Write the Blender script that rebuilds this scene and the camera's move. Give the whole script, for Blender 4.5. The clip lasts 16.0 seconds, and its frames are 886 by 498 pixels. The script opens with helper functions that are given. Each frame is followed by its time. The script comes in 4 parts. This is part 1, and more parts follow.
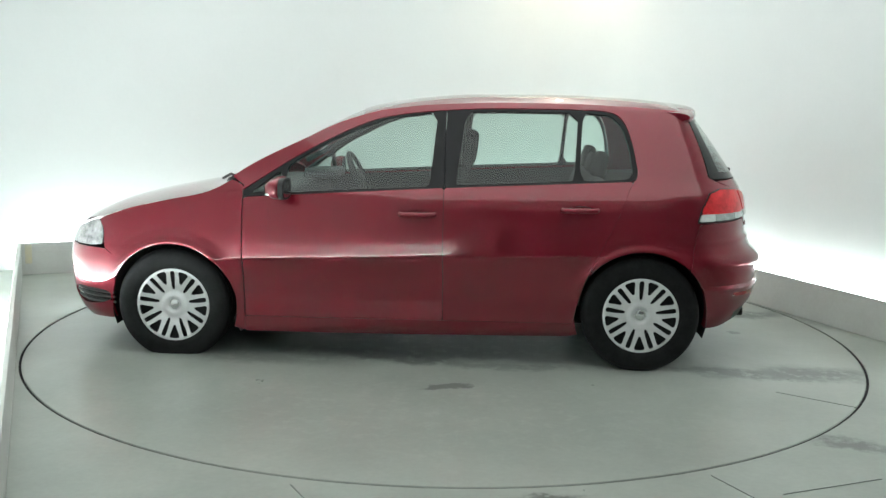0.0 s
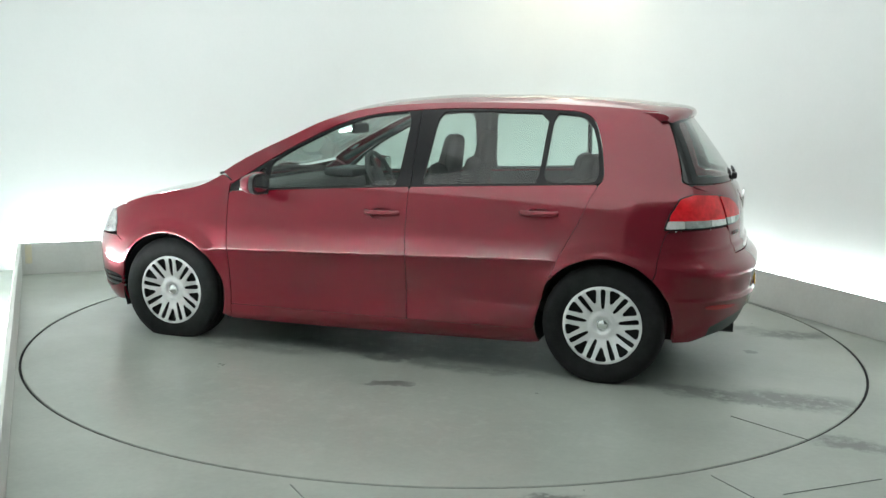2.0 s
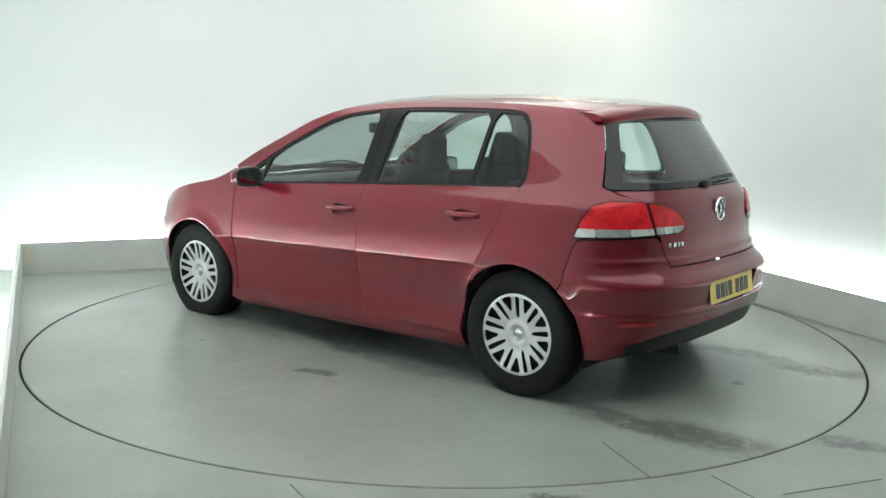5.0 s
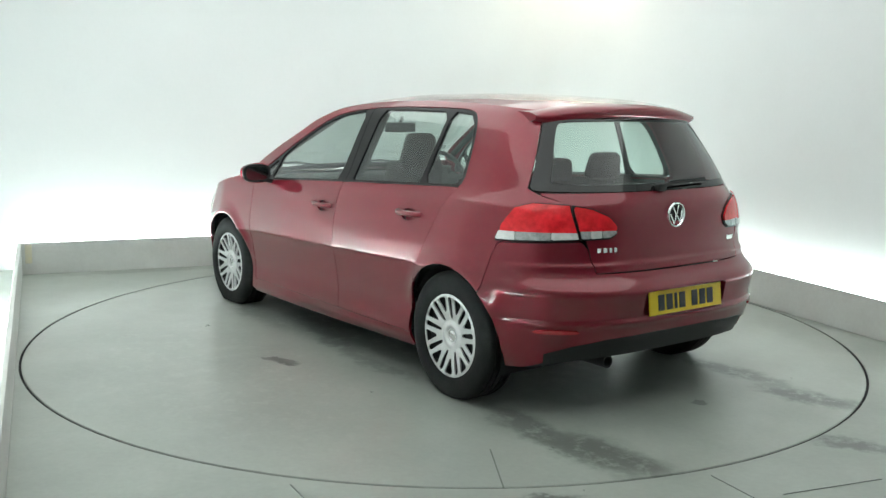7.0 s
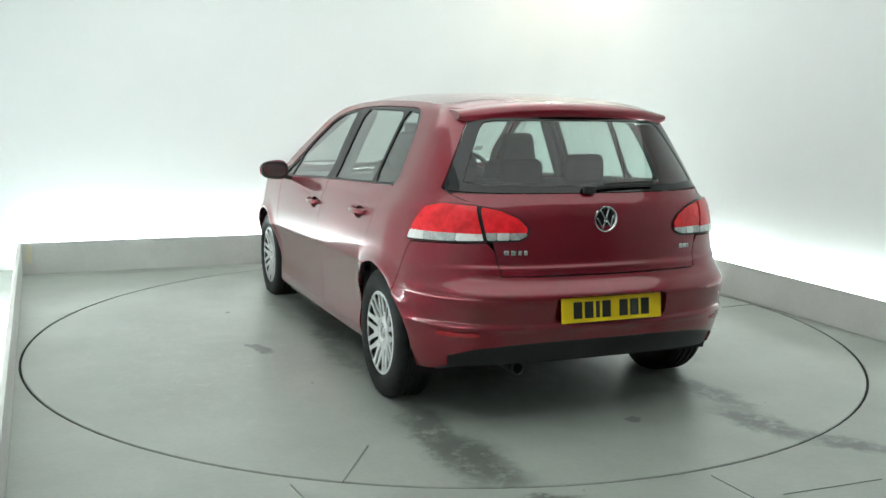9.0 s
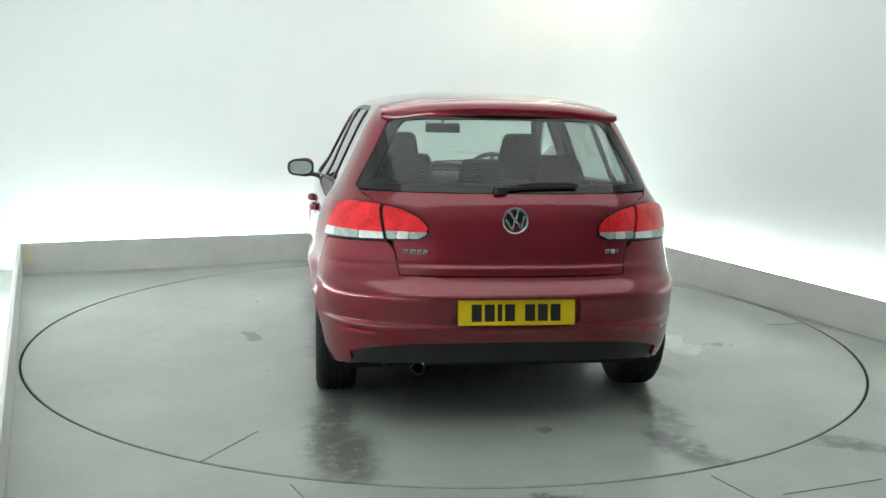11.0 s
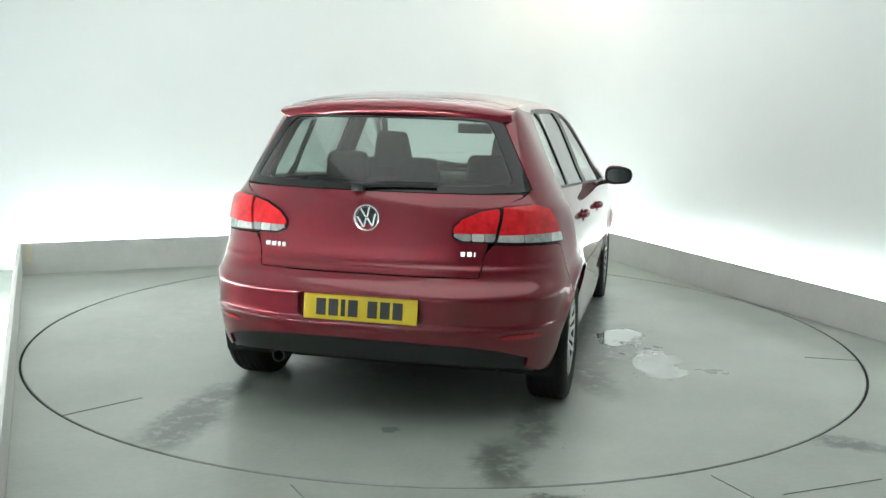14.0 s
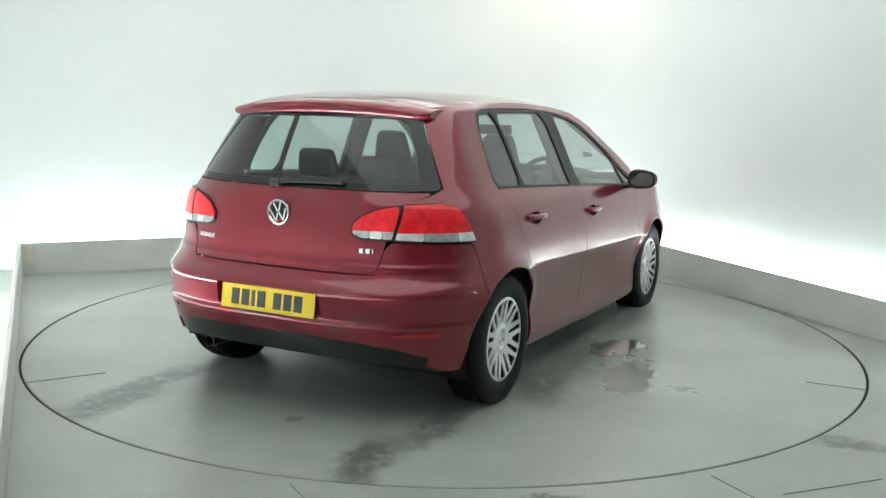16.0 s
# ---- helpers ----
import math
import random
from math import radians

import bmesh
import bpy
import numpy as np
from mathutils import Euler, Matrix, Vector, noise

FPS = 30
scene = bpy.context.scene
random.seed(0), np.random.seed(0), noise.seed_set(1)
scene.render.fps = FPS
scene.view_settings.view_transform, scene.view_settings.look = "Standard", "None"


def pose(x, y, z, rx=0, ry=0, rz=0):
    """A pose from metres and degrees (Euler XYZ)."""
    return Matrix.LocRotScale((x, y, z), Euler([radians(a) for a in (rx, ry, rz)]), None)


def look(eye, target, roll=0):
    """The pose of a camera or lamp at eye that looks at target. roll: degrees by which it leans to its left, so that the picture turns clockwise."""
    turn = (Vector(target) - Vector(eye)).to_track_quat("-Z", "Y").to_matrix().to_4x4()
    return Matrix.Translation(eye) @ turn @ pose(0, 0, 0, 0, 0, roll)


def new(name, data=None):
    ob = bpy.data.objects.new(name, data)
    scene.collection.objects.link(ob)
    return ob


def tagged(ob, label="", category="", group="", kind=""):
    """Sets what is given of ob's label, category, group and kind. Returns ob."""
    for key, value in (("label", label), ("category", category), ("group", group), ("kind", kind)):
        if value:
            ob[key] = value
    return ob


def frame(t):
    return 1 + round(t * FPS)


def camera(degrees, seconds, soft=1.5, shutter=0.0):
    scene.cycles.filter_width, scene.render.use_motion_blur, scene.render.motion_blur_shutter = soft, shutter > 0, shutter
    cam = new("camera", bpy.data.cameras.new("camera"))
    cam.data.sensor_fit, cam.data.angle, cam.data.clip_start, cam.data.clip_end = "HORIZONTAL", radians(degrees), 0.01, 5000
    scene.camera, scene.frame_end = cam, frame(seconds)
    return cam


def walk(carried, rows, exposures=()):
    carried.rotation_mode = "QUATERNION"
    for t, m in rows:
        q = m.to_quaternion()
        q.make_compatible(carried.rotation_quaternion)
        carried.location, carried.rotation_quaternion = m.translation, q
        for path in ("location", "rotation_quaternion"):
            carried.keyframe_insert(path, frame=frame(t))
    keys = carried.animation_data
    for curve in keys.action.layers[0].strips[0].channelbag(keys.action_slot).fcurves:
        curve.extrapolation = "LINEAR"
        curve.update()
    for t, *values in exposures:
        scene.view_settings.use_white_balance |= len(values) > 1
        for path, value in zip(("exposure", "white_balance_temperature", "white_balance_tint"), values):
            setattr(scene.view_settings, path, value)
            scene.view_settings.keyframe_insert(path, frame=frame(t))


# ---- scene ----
# Still camera in the near corner of a photo studio
cam = camera(50.26, 16.0, soft=1.45)
EYE = (0.0, -5.844, 1.454)
AIM = look(EYE, (-0.0034, 0.0796, 0.5012), 1.2)
walk(cam, [(0.0, AIM), (16.0, AIM)])

# ---------------------------------------------------------------- light
world = bpy.data.worlds.new("studio_world")
world.use_nodes = True
world.node_tree.nodes["Background"].inputs[0].default_value = (0.8, 0.9, 1.0, 1)
world.node_tree.nodes["Background"].inputs[1].default_value = 0.05
scene.world = world
scene.view_settings.exposure = 0.11
STRIP_POWER = 62.0
FILL_POWER = 0.86


# ---------------------------------------------------------------- materials
def material(name, color, rough=0.5, metal=0.0, coat=0.0, coat_rough=0.03, emit=None, power=0.0, trans=0.0, ior=1.45, alpha=1.0, spec=0.5):
    m = bpy.data.materials.new(name)
    m.use_nodes = True
    b = m.node_tree.nodes["Principled BSDF"]
    b.inputs["Base Color"].default_value = (*color, 1)
    b.inputs["Roughness"].default_value = rough
    b.inputs["Metallic"].default_value = metal
    b.inputs["Coat Weight"].default_value = coat
    b.inputs["Coat Roughness"].default_value = coat_rough
    b.inputs["Transmission Weight"].default_value = trans
    b.inputs["IOR"].default_value = ior
    b.inputs["Alpha"].default_value = alpha
    b.inputs["Specular IOR Level"].default_value = spec
    if emit:
        b.inputs["Emission Color"].default_value = (*emit, 1)
        b.inputs["Emission Strength"].default_value = power
    return m


def node(m, kind, **inputs):
    n = m.node_tree.nodes.new(kind)
    for k, v in inputs.items():
        n.inputs[k.replace("_", " ")].default_value = v
    return n


def link(m, a, b):
    m.node_tree.links.new(a, b)


def grain(m, scale=20.0, amount=0.08, color=None, bump=0.0, rough=0.0, fine=6.0):
    """Two scales of noise: mottles the colour towards a second one, adds bump and roughness change."""
    b = m.node_tree.nodes["Principled BSDF"]
    tc = node(m, "ShaderNodeTexCoord")
    n1 = node(m, "ShaderNodeTexNoise", Scale=scale, Detail=5.0, Roughness=0.6)
    n2 = node(m, "ShaderNodeTexNoise", Scale=scale * fine, Detail=3.0)
    link(m, tc.outputs["Object"], n1.inputs["Vector"])
    link(m, tc.outputs["Object"], n2.inputs["Vector"])
    mix = node(m, "ShaderNodeMix")
    mix.data_type = "RGBA"
    base = b.inputs["Base Color"].default_value[:]
    mix.inputs[6].default_value = base
    mix.inputs[7].default_value = (*(color or [c * (1 - 3 * amount) for c in base[:3]]), 1)
    ramp = node(m, "ShaderNodeMapRange")
    ramp.inputs["From Min"].default_value, ramp.inputs["From Max"].default_value = 0.4, 0.75
    add = node(m, "ShaderNodeMath")
    add.operation = "MULTIPLY_ADD"
    add.inputs[1].default_value = 0.3
    link(m, n2.outputs["Fac"], add.inputs[0])
    half = node(m, "ShaderNodeMath")
    half.operation = "MULTIPLY"
    half.inputs[1].default_value = 0.8
    link(m, n1.outputs["Fac"], half.inputs[0])
    link(m, half.outputs[0], add.inputs[2])
    link(m, add.outputs[0], ramp.inputs["Value"])
    link(m, ramp.outputs["Result"], mix.inputs[0])
    link(m, mix.outputs[2], b.inputs["Base Color"])
    if bump:
        bn = node(m, "ShaderNodeBump", Strength=bump, Distance=0.002)
        link(m, n2.outputs["Fac"], bn.inputs["Height"])
        link(m, bn.outputs["Normal"], b.inputs["Normal"])
    if rough:
        r = node(m, "ShaderNodeMapRange")
        r0 = b.inputs["Roughness"].default_value
        r.inputs["To Min"].default_value, r.inputs["To Max"].default_value = r0 - rough, r0 + rough
        link(m, n1.outputs["Fac"], r.inputs["Value"])
        link(m, r.outputs["Result"], b.inputs["Roughness"])
    return m


PAINT = grain(material("red_metallic_paint", (0.19, 0.006, 0.018), 0.30, 0.4, coat=1.0, coat_rough=0.012, spec=0.1), 350, 0.05, fine=3)
PAINT.node_tree.nodes["Principled BSDF"].inputs["Coat IOR"].default_value = 1.6
GLOSS_BLACK = material("gloss_black_trim", (0.010, 0.010, 0.011), 0.3, spec=0.25)
BLACK_GLASS = material("black_printed_glass", (0.008, 0.008, 0.009), 0.04, spec=0.6)
BLACK_PLASTIC = grain(material("black_plastic", (0.013, 0.014, 0.0145), 0.5), 60, 0.1, bump=0.1)
RUBBER = grain(material("tyre_rubber", (0.006, 0.0063, 0.0066), 0.62, spec=0.22), 14, 0.1, color=(0.013, 0.013, 0.014), bump=0.15)
SILVER = grain(material("silver_wheel_paint", (0.86, 0.87, 0.88), 0.24, 0.4), 30, 0.03)
CHROME = material("chrome", (0.8, 0.81, 0.82), 0.12, 1.0)
DARK = material("dark_cavity", (0.008, 0.008, 0.009), 0.9)
FABRIC = grain(material("charcoal_seat_fabric", (0.022, 0.024, 0.025), 0.9), 18, 0.1)
TRIM = grain(material("grey_cabin_plastic", (0.032, 0.035, 0.037), 0.6), 60, 0.1, bump=0.1)
RED_LENS = grain(material("red_lens", (0.78, 0.016, 0.026), 0.3, coat=1.0, spec=0.1), 16, 0.2, color=(0.45, 0.006, 0.010), fine=3)
DARK_RED = material("dark_red_reflector", (0.36, 0.006, 0.014), 0.22, coat=1.0)
CLEAR_LENS = grain(material("clear_lens", (0.86, 0.88, 0.87), 0.2, 0.3, coat=1.0), 22, 0.1, color=(0.55, 0.57, 0.56), fine=3)
DIM_LENS = grain(material("ribbed_clear_lens", (0.50, 0.53, 0.52), 0.25, 0.3, coat=1.0), 40, 0.15, color=(0.25, 0.27, 0.27), fine=3)
YELLOW = material("yellow_plate", (0.80, 0.56, 0.01), 0.35)
INK = material("black_ink", (0.015, 0.015, 0.015), 0.5)
MIRROR = material("mirror_glass", (0.36, 0.39, 0.39), 0.06, 1.0)
WHITE_CARD = material("white_card", (0.7, 0.72, 0.72), 0.6)


def glass_material(name, tint, keep):
    m = bpy.data.materials.new(name)
    m.use_nodes = True
    t = m.node_tree
    t.nodes.remove(t.nodes["Principled BSDF"])
    clear = node(m, "ShaderNodeBsdfTransparent")
    clear.inputs["Color"].default_value = (*tint, 1)
    gloss = node(m, "ShaderNodeBsdfGlossy", Roughness=0.02)
    fres = node(m, "ShaderNodeLayerWeight", Blend=0.5)
    steep = node(m, "ShaderNodeMath")
    steep.operation = "POWER"
    steep.inputs[1].default_value = 3.0
    link(m, fres.outputs["Facing"], steep.inputs[0])
    lift = node(m, "ShaderNodeMath")
    lift.operation = "MULTIPLY_ADD"
    lift.inputs[1].default_value, lift.inputs[2].default_value = 0.95, keep
    mix = node(m, "ShaderNodeMixShader")
    link(m, steep.outputs[0], lift.inputs[0])
    link(m, lift.outputs[0], mix.inputs[0])
    link(m, clear.outputs[0], mix.inputs[1])
    link(m, gloss.outputs[0], mix.inputs[2])
    link(m, mix.outputs[0], t.nodes["Material Output"].inputs["Surface"])
    return m


GLASS = glass_material("tinted_car_glass", (0.68, 0.78, 0.74), 0.06)
SCREEN_GLASS = glass_material("windscreen_glass", (0.78, 0.86, 0.83), 0.04)

WALL = grain(material("white_wall_paint", (0.79, 0.82, 0.815), 0.75), 0.9, 0.012, bump=0.03, fine=40)
CEILING = grain(material("white_ceiling_paint", (0.8, 0.81, 0.8), 0.8), 0.8, 0.03, fine=40)
BOARD = grain(material("pale_grey_board", (0.66, 0.68, 0.655), 0.6), 2.2, 0.07, color=(0.57, 0.585, 0.555), bump=0.05, rough=0.08, fine=20)
STAIN_BOARD = grain(material("yellowed_board", (0.70, 0.66, 0.47), 0.6), 20, 0.1, color=(0.62, 0.62, 0.56))
HEAD_LENS = grain(material("headlamp_lens", (0.62, 0.63, 0.64), 0.15, 0.4, coat=1.0), 14, 0.2, color=(0.16, 0.165, 0.17), fine=3)
ADDED_DARK_WALL = grain(material("added_dark_wall", (0.17, 0.18, 0.18), 0.8), 0.9, 0.05, fine=40)
STRIP = material("strip_light_glow", (1, 1, 1), 0.5, emit=(0.90, 1.0, 0.99), power=STRIP_POWER)
SIDE_STRIP = material("side_strip_light_glow", (1, 1, 1), 0.5, emit=(0.90, 1.0, 0.99), power=STRIP_POWER * 1.4)
EAST_STRIP = material("east_strip_light_glow", (1, 1, 1), 0.5, emit=(0.90, 1.0, 0.99), power=STRIP_POWER * 0.56)
FILL_GLOW = material("ceiling_fill_glow", (1, 1, 1), 0.5, emit=(0.95, 1.0, 0.97), power=FILL_POWER)
WARM_GLOW = material("warm_spot_glow", (1, 1, 1), 0.5, emit=(1.0, 0.86, 0.66), power=380.0)


def floor_material(name, color, blots):
    """Painted grey floor with worn mottling; blots: (x, y, half length, half width, turn, strength, wet) in the object's own plane."""
    m = material(name, color, 0.42, spec=0.5)
    b = m.node_tree.nodes["Principled BSDF"]
    tc = node(m, "ShaderNodeTexCoord")
    big = node(m, "ShaderNodeTexNoise", Scale=1.3, Detail=6.0, Roughness=0.62)
    small = node(m, "ShaderNodeTexNoise", Scale=38.0, Detail=4.0)
    warp = node(m, "ShaderNodeTexNoise", Scale=7.0, Detail=4.0, Roughness=0.65)
    for n in (big, small, warp):
        link(m, tc.outputs["Object"], n.inputs["Vector"])
    mix = node(m, "ShaderNodeMix")
    mix.data_type = "RGBA"
    mix.inputs[6].default_value = (*color, 1)
    mix.inputs[7].default_value = (*[c * 0.8 for c in color], 1)
    r = node(m, "ShaderNodeMapRange")
    r.inputs["From Min"].default_value, r.inputs["From Max"].default_value = 0.35, 0.72
    link(m, big.outputs["Fac"], r.inputs["Value"])
    link(m, r.outputs["Result"], mix.inputs[0])
    spk = node(m, "ShaderNodeMix")
    spk.data_type, spk.blend_type = "RGBA", "MULTIPLY"
    spk.inputs[0].default_value = 0.16
    link(m, mix.outputs[2], spk.inputs[6])
    link(m, small.outputs["Fac"], spk.inputs[7])
    tone = spk.outputs[2]
    blotch = node(m, "ShaderNodeTexNoise", Scale=11.0, Detail=5.0, Roughness=0.7)
    link(m, tc.outputs["Object"], blotch.inputs["Vector"])
    patchy = node(m, "ShaderNodeMapRange")
    patchy.inputs["From Min"].default_value, patchy.inputs["From Max"].default_value = 0.30, 0.50
    link(m, blotch.outputs["Fac"], patchy.inputs["Value"])
    gloss = None
    off = node(m, "ShaderNodeVectorMath")
    off.operation = "MULTIPLY_ADD"
    off.inputs[1].default_value = (0.22, 0.22, 0)
    off.inputs[2].default_value = (-0.11, -0.11, 0)
    link(m, warp.outputs["Color"], off.inputs[0])
    add = node(m, "ShaderNodeVectorMath")
    add.operation = "ADD"
    link(m, tc.outputs["Object"], add.inputs[0])
    link(m, off.outputs[0], add.inputs[1])
    ragged = node(m, "ShaderNodeTexNoise", Scale=5.5, Detail=6.0, Roughness=0.7)
    link(m, tc.outputs["Object"], ragged.inputs["Vector"])
    off2 = node(m, "ShaderNodeVectorMath")
    off2.operation = "MULTIPLY_ADD"
    off2.inputs[1].default_value, off2.inputs[2].default_value = (0.55, 0.45, 0), (-0.275, -0.225, 0)
    link(m, ragged.outputs["Color"], off2.inputs[0])
    torn = node(m, "ShaderNodeVectorMath")
    torn.operation = "ADD"
    link(m, tc.outputs["Object"], torn.inputs[0])
    link(m, off2.outputs[0], torn.inputs[1])
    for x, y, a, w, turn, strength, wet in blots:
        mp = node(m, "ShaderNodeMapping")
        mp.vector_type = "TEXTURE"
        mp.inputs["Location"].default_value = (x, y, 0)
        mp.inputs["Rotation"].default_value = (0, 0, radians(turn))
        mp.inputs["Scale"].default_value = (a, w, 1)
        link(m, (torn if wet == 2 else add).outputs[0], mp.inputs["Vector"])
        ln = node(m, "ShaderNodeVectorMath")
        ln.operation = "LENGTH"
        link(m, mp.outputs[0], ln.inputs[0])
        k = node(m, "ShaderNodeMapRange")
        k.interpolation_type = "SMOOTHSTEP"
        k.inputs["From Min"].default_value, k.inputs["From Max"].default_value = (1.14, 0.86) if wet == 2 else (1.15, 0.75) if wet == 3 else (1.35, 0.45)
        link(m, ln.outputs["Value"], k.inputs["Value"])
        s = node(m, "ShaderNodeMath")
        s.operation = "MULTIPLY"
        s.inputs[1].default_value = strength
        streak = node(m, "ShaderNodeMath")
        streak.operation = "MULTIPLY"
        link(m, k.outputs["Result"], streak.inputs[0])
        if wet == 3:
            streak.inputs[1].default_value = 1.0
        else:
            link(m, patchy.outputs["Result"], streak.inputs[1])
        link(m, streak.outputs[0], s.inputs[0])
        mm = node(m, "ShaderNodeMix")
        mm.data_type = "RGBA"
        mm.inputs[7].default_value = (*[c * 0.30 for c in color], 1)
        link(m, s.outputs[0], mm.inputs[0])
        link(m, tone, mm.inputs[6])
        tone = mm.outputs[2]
        if wet == 2:
            if gloss is None:
                gloss = k.outputs["Result"]
            else:
                mx = node(m, "ShaderNodeMath")
                mx.operation = "MAXIMUM"
                link(m, gloss, mx.inputs[0])
                link(m, k.outputs["Result"], mx.inputs[1])
                gloss = mx.outputs[0]
    link(m, tone, b.inputs["Base Color"])
    rr = node(m, "ShaderNodeMapRange")
    rr.inputs["To Min"].default_value, rr.inputs["To Max"].default_value = 0.22, 0.38
    link(m, big.outputs["Fac"], rr.inputs["Value"])
    last = rr.outputs["Result"]
    if gloss is not None:
        rm = node(m, "ShaderNodeMix")
        rm.inputs[3].default_value = 0.03
        wetness = node(m, "ShaderNodeMapRange")
        wetness.inputs["To Min"].default_value, wetness.inputs["To Max"].default_value = 0.62, 1.0
        link(m, gloss, wetness.inputs["Value"])
        link(m, wetness.outputs["Result"], b.inputs["Specular IOR Level"])
        link(m, gloss, rm.inputs[0])
        b.inputs["Coat Roughness"].default_value, b.inputs["Coat IOR"].default_value = 0.02, 1.5
        link(m, gloss, b.inputs["Coat Weight"])
        link(m, last, rm.inputs[2])
        last = rm.outputs[0]
    link(m, last, b.inputs["Roughness"])
    bn = node(m, "ShaderNodeBump", Strength=0.06, Distance=0.002)
    link(m, small.outputs["Fac"], bn.inputs["Height"])
    if gloss is not None:
        flat = node(m, "ShaderNodeMapRange")
        flat.inputs["To Min"].default_value, flat.inputs["To Max"].default_value = 0.06, 0.0
        link(m, gloss, flat.inputs["Value"])
        link(m, flat.outputs["Result"], bn.inputs["Strength"])
    link(m, bn.outputs["Normal"], b.inputs["Normal"])
    return m


# ---------------------------------------------------------------- mesh tools
def part(name, geo, mat, parent=None, label="", smooth=True):
    """Links geo, a bmesh or (verts, faces, sharp edges), as one mesh object under a thing or part."""
    me = bpy.data.meshes.new(name)
    if isinstance(geo, bmesh.types.BMesh):
        geo.to_mesh(me)
        geo.free()
        me.polygons.foreach_set("use_smooth", [smooth] * len(me.polygons))
        if smooth:
            me.set_sharp_from_angle(angle=radians(38))
    else:
        verts, faces, sharp = geo
        me.from_pydata([tuple(v) for v in verts], [], [tuple(int(i) for i in f) for f in faces])
        me.polygons.foreach_set("use_smooth", [smooth] * len(me.polygons))
        if sharp:
            keys = {tuple(sorted(e)) for e in sharp}
            flags = [tuple(sorted(e.vertices)) in keys for e in me.edges]
            me.attributes.new("sharp_edge", "BOOLEAN", "EDGE").data.foreach_set("value", flags)
    me.materials.append(mat)
    ob = new(name, me)
    if parent:
        ob.parent = parent
    if label:
        tagged(ob, label)
    return ob


def box(size, centre, bevel=0.0, seg=2, top=(1, 1), turn=None):
    """A bevelled box; top scales its upper face in x and y."""
    bm = bmesh.new()
    bmesh.ops.create_cube(bm, size=1)
    for v in bm.verts:
        k = top if v.co.z > 0 else (1, 1)
        v.co = Vector((v.co.x * size[0] * k[0], v.co.y * size[1] * k[1], v.co.z * size[2]))
    if bevel:
        bmesh.ops.bevel(bm, geom=bm.edges[:], offset=bevel, segments=seg, profile=0.6, affect="EDGES")
    m = Matrix.Translation(centre) @ (turn or Matrix())
    bmesh.ops.transform(bm, matrix=m, verts=bm.verts)
    return bm


def join(*bms):
    out = bms[0]
    for b in bms[1:]:
        me = bpy.data.meshes.new("tmp")
        b.to_mesh(me)
        b.free()
        out.from_mesh(me)
        bpy.data.meshes.remove(me)
    return out


def lathe(profile, n=64, axis="Y", centre=(0, 0, 0)):
    """profile: (radius, along) pairs turned round the axis through centre."""
    verts, faces = [], []
    for i in range(n):
        a = 2 * math.pi * i / n
        for rad, h in profile:
            p = (rad * math.cos(a), h, rad * math.sin(a)) if axis == "Y" else (rad * math.cos(a), rad * math.sin(a), h)
            verts.append((p[0] + centre[0], p[1] + centre[1], p[2] + centre[2]))
    k = len(profile)
    for i in range(n):
        j = (i + 1) % n
        for q in range(k - 1):
            faces.append((i * k + q, i * k + q + 1, j * k + q + 1, j * k + q))
    bm = bmesh.new()
    vs = [bm.verts.new(v) for v in verts]
    for f in faces:
        bm.faces.new([vs[q] for q in f])
    bmesh.ops.remove_doubles(bm, verts=bm.verts, dist=1e-5)
    bmesh.ops.recalc_face_normals(bm, faces=bm.faces)
    return bm


def tube(points, radius, n=10, closed=False):
    pts = [Vector(p) for p in points]
    bm = bmesh.new()
    rings = []
    for i, p in enumerate(pts):
        a = pts[i - 1] if (i or closed) else p
        b = pts[(i + 1) % len(pts)] if (i < len(pts) - 1 or closed) else p
        q = (b - a).normalized().to_track_quat("Z", "Y")
        rings.append([bm.verts.new(p + q @ Vector((radius * math.cos(2 * math.pi * k / n), radius * math.sin(2 * math.pi * k / n), 0))) for k in range(n)])
    for i in range(len(rings) - (0 if closed else 1)):
        a, b = rings[i], rings[(i + 1) % len(rings)]
        for k in range(n):
            bm.faces.new((a[k], a[(k + 1) % n], b[(k + 1) % n], b[k]))
    if not closed:
        bm.faces.new(rings[0][::-1])
        bm.faces.new(rings[-1])
    bmesh.ops.recalc_face_normals(bm, faces=bm.faces)
    return bm


def curve(*pairs):
    """A smooth function through (position, value) pairs."""
    xs = np.array([p[0] for p in pairs], float)
    ys = np.array([p[1] for p in pairs], float)
    order = np.argsort(xs)
    xs, ys = xs[order], ys[order]
    d = np.diff(ys) / np.diff(xs)
    m = np.zeros_like(ys)
    m[0], m[-1] = d[0], d[-1]
    for i in range(1, len(xs) - 1):
        h0, h1 = xs[i] - xs[i - 1], xs[i + 1] - xs[i]
        m[i] = 0 if d[i - 1] * d[i] <= 0 else (h0 + h1) * 3 / ((2 * h1 + h0) / d[i - 1] + (h1 + 2 * h0) / d[i])

    def f(x):
        x = np.clip(np.asarray(x, float), xs[0], xs[-1])
        i = np.clip(np.searchsorted(xs, x) - 1, 0, len(xs) - 2)
        h = xs[i + 1] - xs[i]
        t = (x - xs[i]) / h
        return ((1 + 2 * t) * (1 - t) ** 2 * ys[i] + t * (1 - t) ** 2 * h * m[i] + t * t * (3 - 2 * t) * ys[i + 1] + t * t * (t - 1) * h * m[i + 1])
    return f


